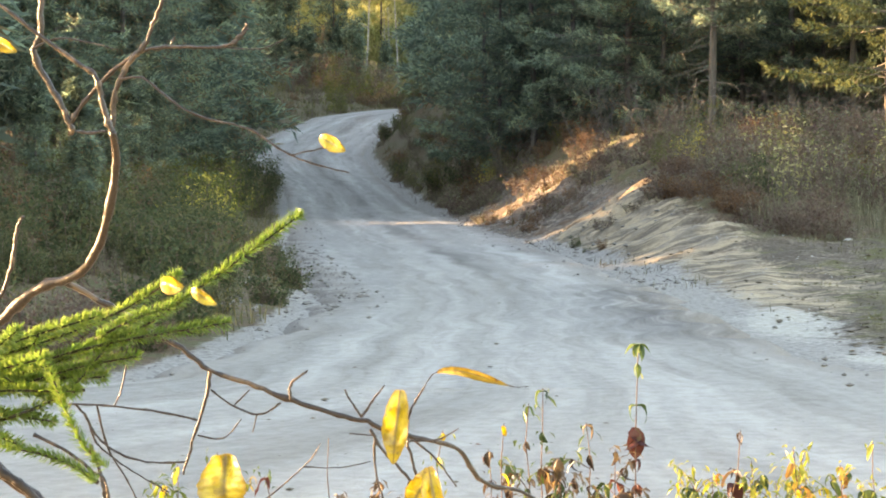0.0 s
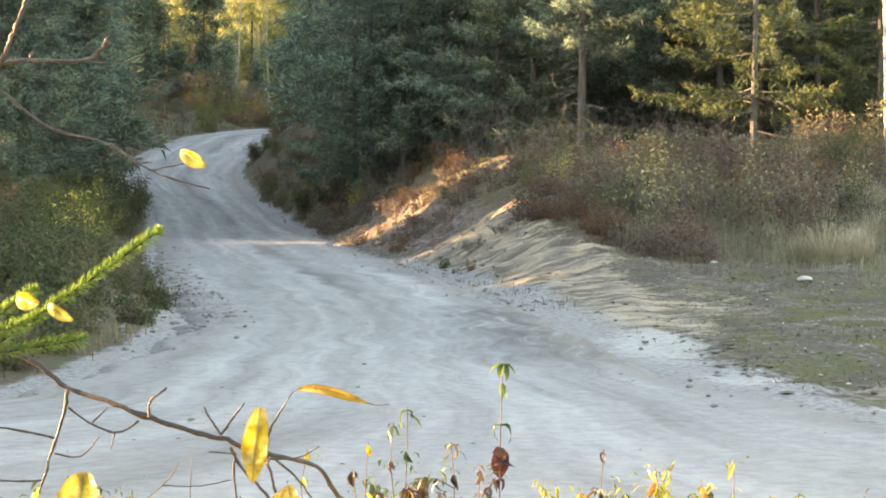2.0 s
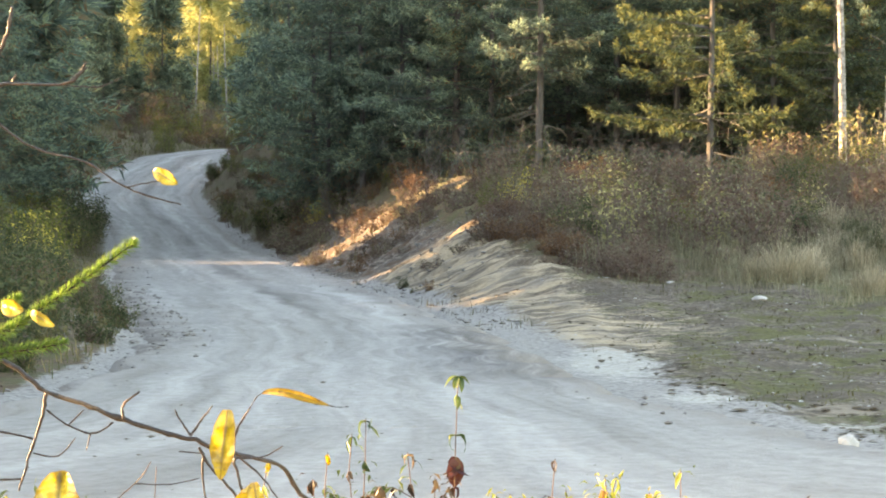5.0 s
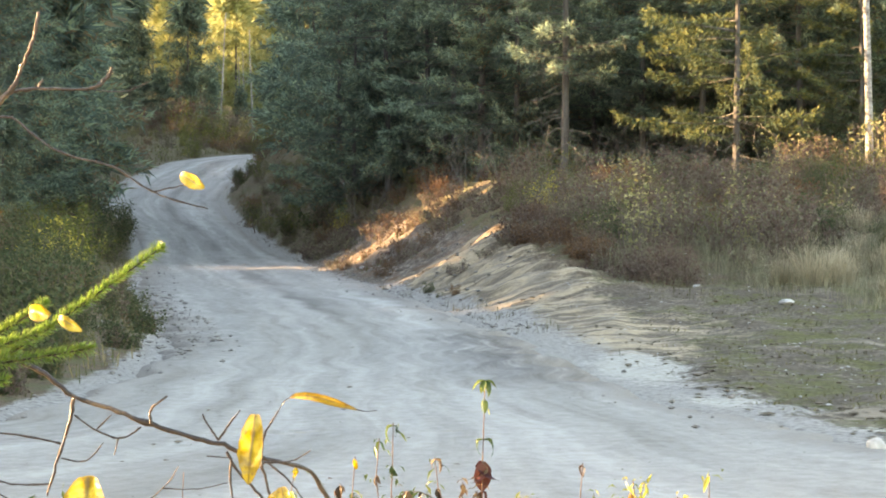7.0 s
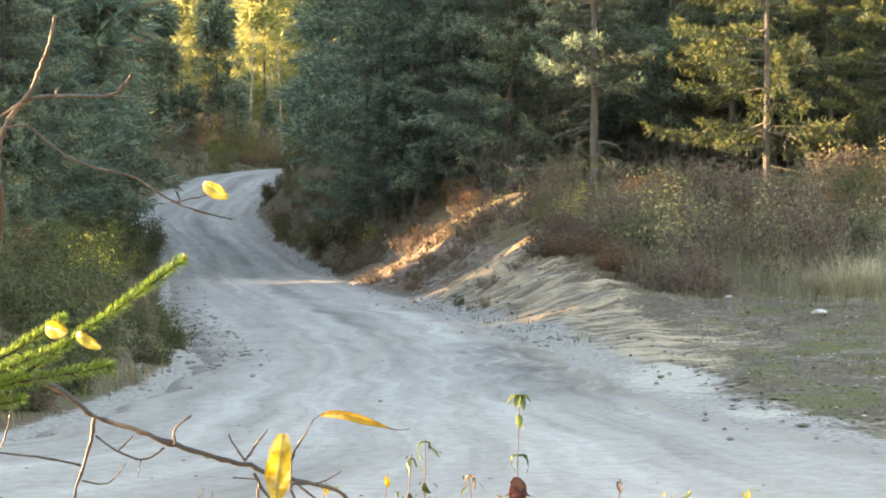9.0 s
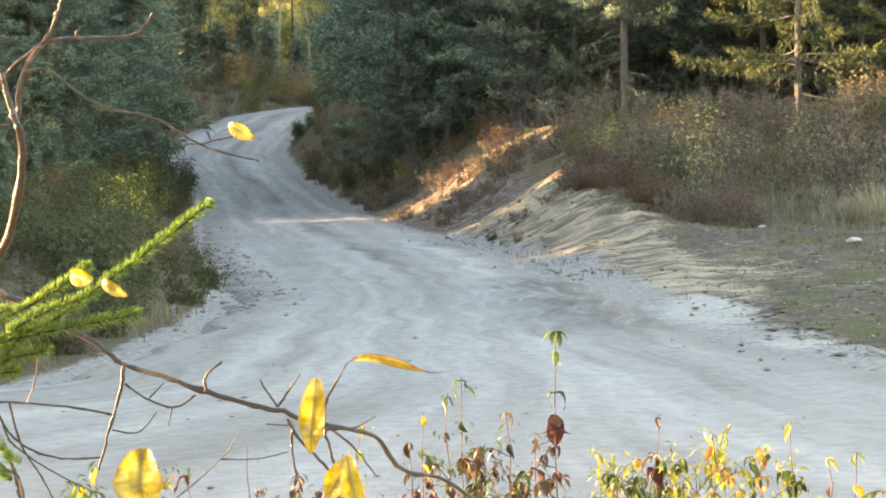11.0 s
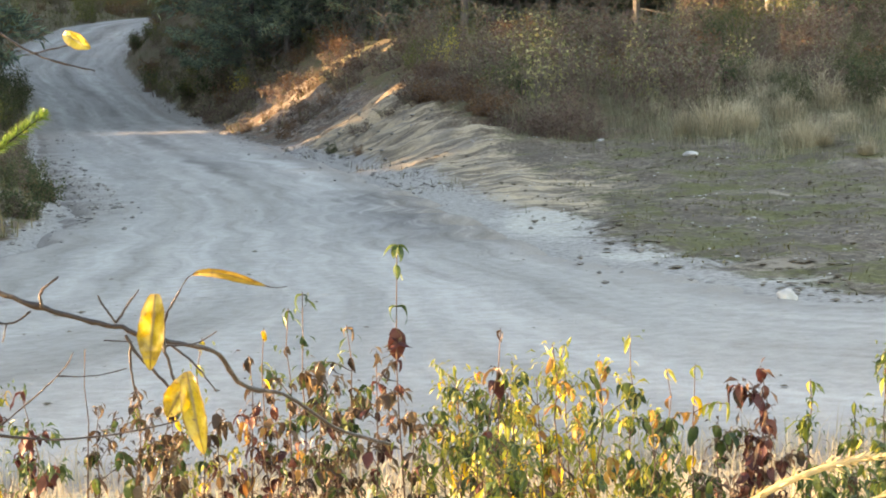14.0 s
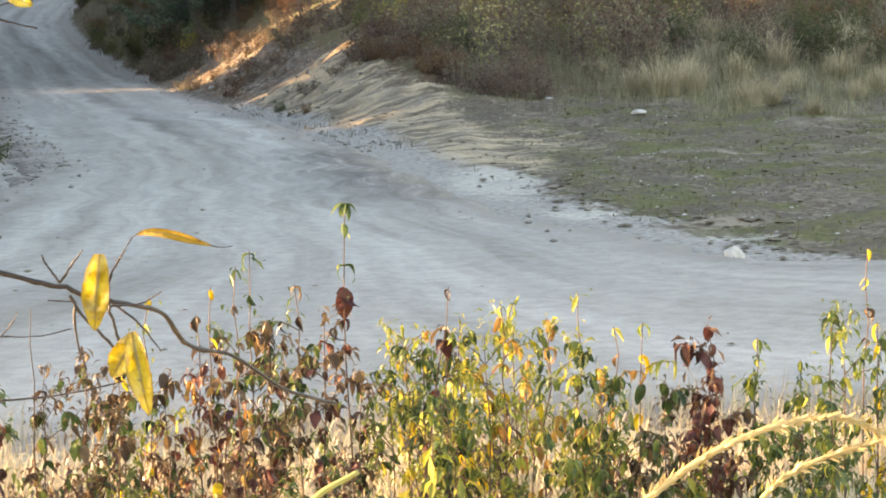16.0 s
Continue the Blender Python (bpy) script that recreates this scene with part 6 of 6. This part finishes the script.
limb("twig", [(-0.336, 2.740, 1.267), (-0.318, 2.740, 1.237), (-0.284, 2.740, 1.199), (-0.258, 2.740, 1.161)], 0.003, 0.002)
limb("twig", [(-0.330, 2.740, 1.256), (-0.330, 2.740, 1.214), (-0.319, 2.740, 1.169)], 0.0022, 0.0014)
limb("twig", [(-0.364, 2.740, 1.261), (-0.327, 2.740, 1.258)], 0.0012, 0.001)
limb("twig", [(-0.282, 2.720, 1.254), (-0.244, 2.720, 1.256), (-0.216, 2.720, 1.271)], 0.0018, 0.0009)
limb("limb", [(-0.292, 2.740, 1.259), (-0.251, 2.760, 1.248), (-0.222, 2.800, 1.230), (-0.194, 2.860, 1.178), (-0.134, 2.900, 1.154), (-0.074, 2.950, 1.100), (0.003, 3.000, 1.065)], 0.0038, 0.003)
limb("twig", [(-0.290, 2.740, 1.258), (-0.281, 2.740, 1.229), (-0.274, 2.740, 1.199), (-0.257, 2.740, 1.154)], 0.0028, 0.0016)
limb("twig", [(-0.289, 2.800, 1.248), (-0.256, 2.800, 1.220), (-0.227, 2.800, 1.181)], 0.0022, 0.0012)
limb("twig", [(-0.610, 2.780, 1.148), (-0.535, 2.780, 1.137), (-0.446, 2.780, 1.127), (-0.356, 2.780, 1.131), (-0.276, 2.780, 1.146)], 0.0022, 0.0012)
limb("twig", [(-0.532, 2.780, 1.137), (-0.508, 2.800, 1.148), (-0.457, 2.800, 1.189), (-0.426, 2.800, 1.218), (-0.412, 2.800, 1.240)], 0.0016, 0.0008)
limb("twig", [(-0.437, 2.800, 1.2075), (-0.385, 2.800, 1.207), (-0.343, 2.800, 1.215)], 0.0012, 0.0008)
limb("limb", [(-0.808, 2.500, 1.291), (-0.766, 2.500, 1.247), (-0.738, 2.500, 1.227), (-0.704, 2.500, 1.193)], 0.008, 0.006)
limb("twig", [(-0.752, 2.600, 1.278), (-0.708, 2.600, 1.256), (-0.676, 2.600, 1.231), (-0.661, 2.600, 1.220), (-0.654, 2.600, 1.184)], 0.003, 0.002)
big_leaf((-0.378, 2.6, 1.654), (-0.343, 2.58, 1.635), 0.019)
big_leaf((-0.291, 2.7, 1.324), (-0.299, 2.68, 1.229), 0.034)
big_leaf((-0.242, 2.7, 1.347), (-0.148, 2.68, 1.331), 0.012, BIG_OCHRE, arch=0.007, label="narrow ochre leaf with a withered tip")
limb("twig", [(-0.150, 2.68, 1.3315), (-0.138, 2.68, 1.329), (-0.122, 2.68, 1.330)], 0.0009, 0.0004)
big_leaf((-0.532, 2.74, 1.234), (-0.524, 2.72, 1.151), 0.064)
big_leaf((-0.255, 2.7, 1.223), (-0.235, 2.68, 1.119), 0.030)
big_leaf((-0.253, 2.72, 1.216), (-0.282, 2.7, 1.165), 0.034)
big_leaf((-0.534, 2.38, 1.484), (-0.503, 2.36, 1.479), 0.021)
big_leaf((-0.498, 2.38, 1.476), (-0.465, 2.36, 1.459), 0.014)
big_leaf((-0.797, 2.6, 1.783), (-0.758, 2.58, 1.765), 0.017)

# ---- the near spruce bough ----
young = tagged(new("spruce_sapling"), "young spruce with bright sunlit green needles", "tree")
young.matrix_basis = pose(-1.45, 2.4, ground_at(-1.45, 2.4))
NEEDLE_MAT = leaf_mat("bright_needles", [(0.1, (0.055, 0.11, 0.022)), (0.5, (0.13, 0.22, 0.04)), (0.9, (0.25, 0.31, 0.08))], 0.45, 0.4, 0.35)


def bough(pts, r0, length, per, seed, name="bough"):
    """A twig clothed in needles all round, pointing forward."""
    rng = np.random.RandomState(seed)
    pts = np.array(pts, float)
    seg = np.r_[0, np.cumsum(np.linalg.norm(np.diff(pts, axis=0), axis=1))]
    n = max(6, int(seg[-1] / 0.012))
    t = np.linspace(0, seg[-1], n)
    line = np.stack([np.interp(t, seg, pts[:, k]) for k in range(3)], -1)
    for k in range(3):
        line[1:-1] = (line[:-2] + 2 * line[1:-1] + line[2:]) / 4
    line -= np.array(young.location)
    wood, need = Shape(), Shape()
    wood.tube(line[::2], np.linspace(0.0012, r0, len(line[::2])), 5)
    k = int(seg[-1] * per)
    u = rng.uniform(0, seg[-1], k)
    b = np.stack([np.interp(u, t, line[:, j]) for j in range(3)], -1)
    ax = unit(np.stack([np.interp(u, t, np.gradient(line[:, j])) for j in range(3)], -1)) * -1
    rd = rng.normal(size=(k, 3))
    rd = unit(rd - ax * (rd * ax).sum(1, keepdims=True) + (0, 0, 0.25))
    way = unit(rd + ax * rng.uniform(0.15, 0.75, (k, 1)))
    tipn = rng.normal(size=(40, 3)) * 0.5 + ax[np.argmin(u)]
    need.blades(b, way, unit(np.cross(way, ax)), length * rng.uniform(0.75, 1.1, k), 0.0021, 0.2)
    need.blades(np.repeat(line[:1], 40, 0), unit(tipn), unit(np.cross(tipn, (0.3, 0.2, 1))), length * 0.8, 0.0017)
    w = part_of(name, wood, NEAR_BARK, young, smooth=True)
    part_of("needle", need, NEEDLE_MAT, w)
    return w


bough([(-0.379, 2.420, 1.558), (-0.445, 2.420, 1.511), (-0.499, 2.420, 1.474), (-0.568, 2.420, 1.427), (-0.636, 2.420, 1.399), (-0.698, 2.420, 1.379), (-0.781, 2.420, 1.349)], 0.0035, 0.0145, 4300, 80)
bough([(-0.456, 2.360, 1.438), (-0.514, 2.360, 1.428), (-0.577, 2.360, 1.419), (-0.640, 2.360, 1.404)], 0.002, 0.0145, 4300, 81)
bough([(-0.520, 2.360, 1.456), (-0.560, 2.360, 1.446), (-0.607, 2.360, 1.420)], 0.002, 0.0145, 4300, 82)
bough([(-0.662, 2.440, 1.421), (-0.703, 2.440, 1.414), (-0.759, 2.440, 1.380)], 0.0025, 0.0145, 4300, 83)
bough([(-0.692, 2.400, 1.411), (-0.685, 2.400, 1.424)], 0.0015, 0.0145, 4300, 84)
bough([(-0.587, 2.360, 1.420), (-0.641, 2.360, 1.355), (-0.709, 2.360, 1.329), (-0.749, 2.360, 1.319)], 0.0025, 0.0145, 4300, 85)
bough([(-0.655, 2.340, 1.383), (-0.636, 2.340, 1.331), (-0.617, 2.340, 1.292), (-0.591, 2.340, 1.273)], 0.002, 0.0145, 4300, 86)
bough([(-0.762, 2.400, 1.297), (-0.694, 2.400, 1.284), (-0.647, 2.400, 1.270), (-0.617, 2.400, 1.247)], 0.003, 0.0145, 4300, 87)
bough([(-0.754, 2.380, 1.393), (-0.687, 2.380, 1.353), (-0.626, 2.380, 1.359)], 0.002, 0.0145, 4300, 88)
bough([(-0.52, 2.40, 1.49), (-0.58, 2.41, 1.452), (-0.66, 2.42, 1.42), (-0.74, 2.42, 1.395)], 0.002, 0.0145, 4300, 95)
bough([(-0.56, 2.36, 1.40), (-0.64, 2.37, 1.385), (-0.72, 2.39, 1.36), (-0.8, 2.4, 1.345)], 0.002, 0.0145, 4300, 96)
bough([(-0.63, 2.35, 1.36), (-0.70, 2.37, 1.36), (-0.78, 2.39, 1.355)], 0.002, 0.0145, 4300, 97)
bough([(-0.66, 2.36, 1.325), (-0.72, 2.38, 1.33), (-0.79, 2.4, 1.335)], 0.002, 0.0145, 4300, 98)
bough([(-0.61, 2.38, 1.445), (-0.68, 2.4, 1.425), (-0.76, 2.42, 1.40)], 0.002, 0.0145, 4300, 99)
bough([(-0.70, 2.36, 1.43), (-0.735, 2.38, 1.405), (-0.77, 2.4, 1.38)], 0.0015, 0.0145, 4300, 100)
bough([(-0.60, 2.37, 1.375), (-0.68, 2.39, 1.372), (-0.76, 2.41, 1.36)], 0.002, 0.0145, 4300, 101)
bough([(-0.57, 2.40, 1.425), (-0.65, 2.41, 1.40), (-0.74, 2.42, 1.375)], 0.002, 0.0145, 4300, 102)
bough([(-0.66, 2.34, 1.40), (-0.71, 2.37, 1.388), (-0.78, 2.40, 1.37)], 0.002, 0.0145, 4300, 103)
bough([(-0.73, 2.36, 1.345), (-0.77, 2.38, 1.348), (-0.82, 2.4, 1.345)], 0.0015, 0.0145, 4300, 104)
bough([(-0.70, 2.35, 1.30), (-0.75, 2.37, 1.315), (-0.80, 2.39, 1.325)], 0.0015, 0.0145, 4300, 105)
stem = Shape()
stem.tube([(0, 0, -0.1), (0.02, 0, 0.6), (0, 0.01, 1.2), (0.01, 0, 1.9)], [0.022, 0.018, 0.012, 0.004], 8)
part_of("trunk", stem, SPRUCE_BARK, young, smooth=True)
arm = Shape()
arm.tube(np.array([(-1.45, 2.4, 0.95), (-1.2, 2.4, 1.12), (-0.95, 2.41, 1.28), (-0.78, 2.42, 1.349)]) - np.array(young.location), [0.007, 0.006, 0.005, 0.0045], 6)
part_of("limb", arm, NEAR_BARK, young, smooth=True)
arm = Shape()
arm.tube(np.array([(-1.45, 2.4, 0.9), (-1.1, 2.4, 1.15), (-0.85, 2.38, 1.26), (-0.76, 2.39, 1.31)]) - np.array(young.location), [0.006, 0.005, 0.004, 0.003], 6)
part_of("limb", arm, NEAR_BARK, young, smooth=True)


# ---- arching dry stalks close by ----
def arching(name, label, pts, width, mat, seed, barbs):
    rng = np.random.RandomState(seed)
    pts = np.array(pts, float)
    t = np.linspace(0, len(pts) - 1, 50)
    line = np.stack([np.interp(t, np.arange(len(pts)), pts[:, k]) for k in range(3)], -1)
    for k in range(8):
        line[1:-1] = (line[:-2] + 2 * line[1:-1] + line[2:]) / 4
    base = Vector(line[0])
    root = tagged(new(name), label, "grass")
    root.matrix_basis = Matrix.Translation(base)
    line = line - np.array(base)
    s, f = Shape(), Shape()
    s.tube(line, np.linspace(width * 0.55, width * 0.25, 50), 6)
    part_of("stalk", s, mat, root, smooth=True)
    if barbs:
        u = rng.uniform(14, 49, barbs)
        b = np.stack([np.interp(u, np.arange(50), line[:, k]) for k in range(3)], -1)
        ax = unit(np.stack([np.interp(u, np.arange(50), np.gradient(line[:, k])) for k in range(3)], -1))
        way = unit(ax + rng.normal(size=(barbs, 3)) * 0.35)
        f.blades(b, way, unit(np.cross(way, rng.normal(size=(barbs, 3)))), rng.uniform(0.006, 0.013, barbs), rng.uniform(0.0015, 0.003, barbs), 0.2)
        part_of("seed_head", f, GOLD_GRASS, root)
    return root


arching("grass_stalk", "arching golden dry grass stalk in full sun", [(0.08, 1.5, 0.3), (0.11, 1.5, 0.8), (0.15, 1.5, 1.15), (0.189, 1.5, 1.246), (0.258, 1.5, 1.296), (0.31, 1.5, 1.315), (0.351, 1.5, 1.32), (0.383, 1.5, 1.306), (0.415, 1.5, 1.278)], 0.0062, GOLD_GRASS, 71, 520)
arching("grass_stalk", "arching golden dry grass stalk in full sun", [(0.2, 1.55, 0.3), (0.23, 1.55, 0.9), (0.26, 1.55, 1.18), (0.313, 1.55, 1.259), (0.346, 1.55, 1.276), (0.4, 1.55, 1.291), (0.45, 1.55, 1.29)], 0.005, GOLD_GRASS, 72, 320)
arching("grass_stalk", "bright green leaf tip close to the ground", [(-0.2, 1.6, 0.3), (-0.15, 1.6, 0.9), (-0.08, 1.6, 1.18), (-0.017, 1.6, 1.254), (0.015, 1.6, 1.27)], 0.008, LARCH_LEAF, 73, 0)
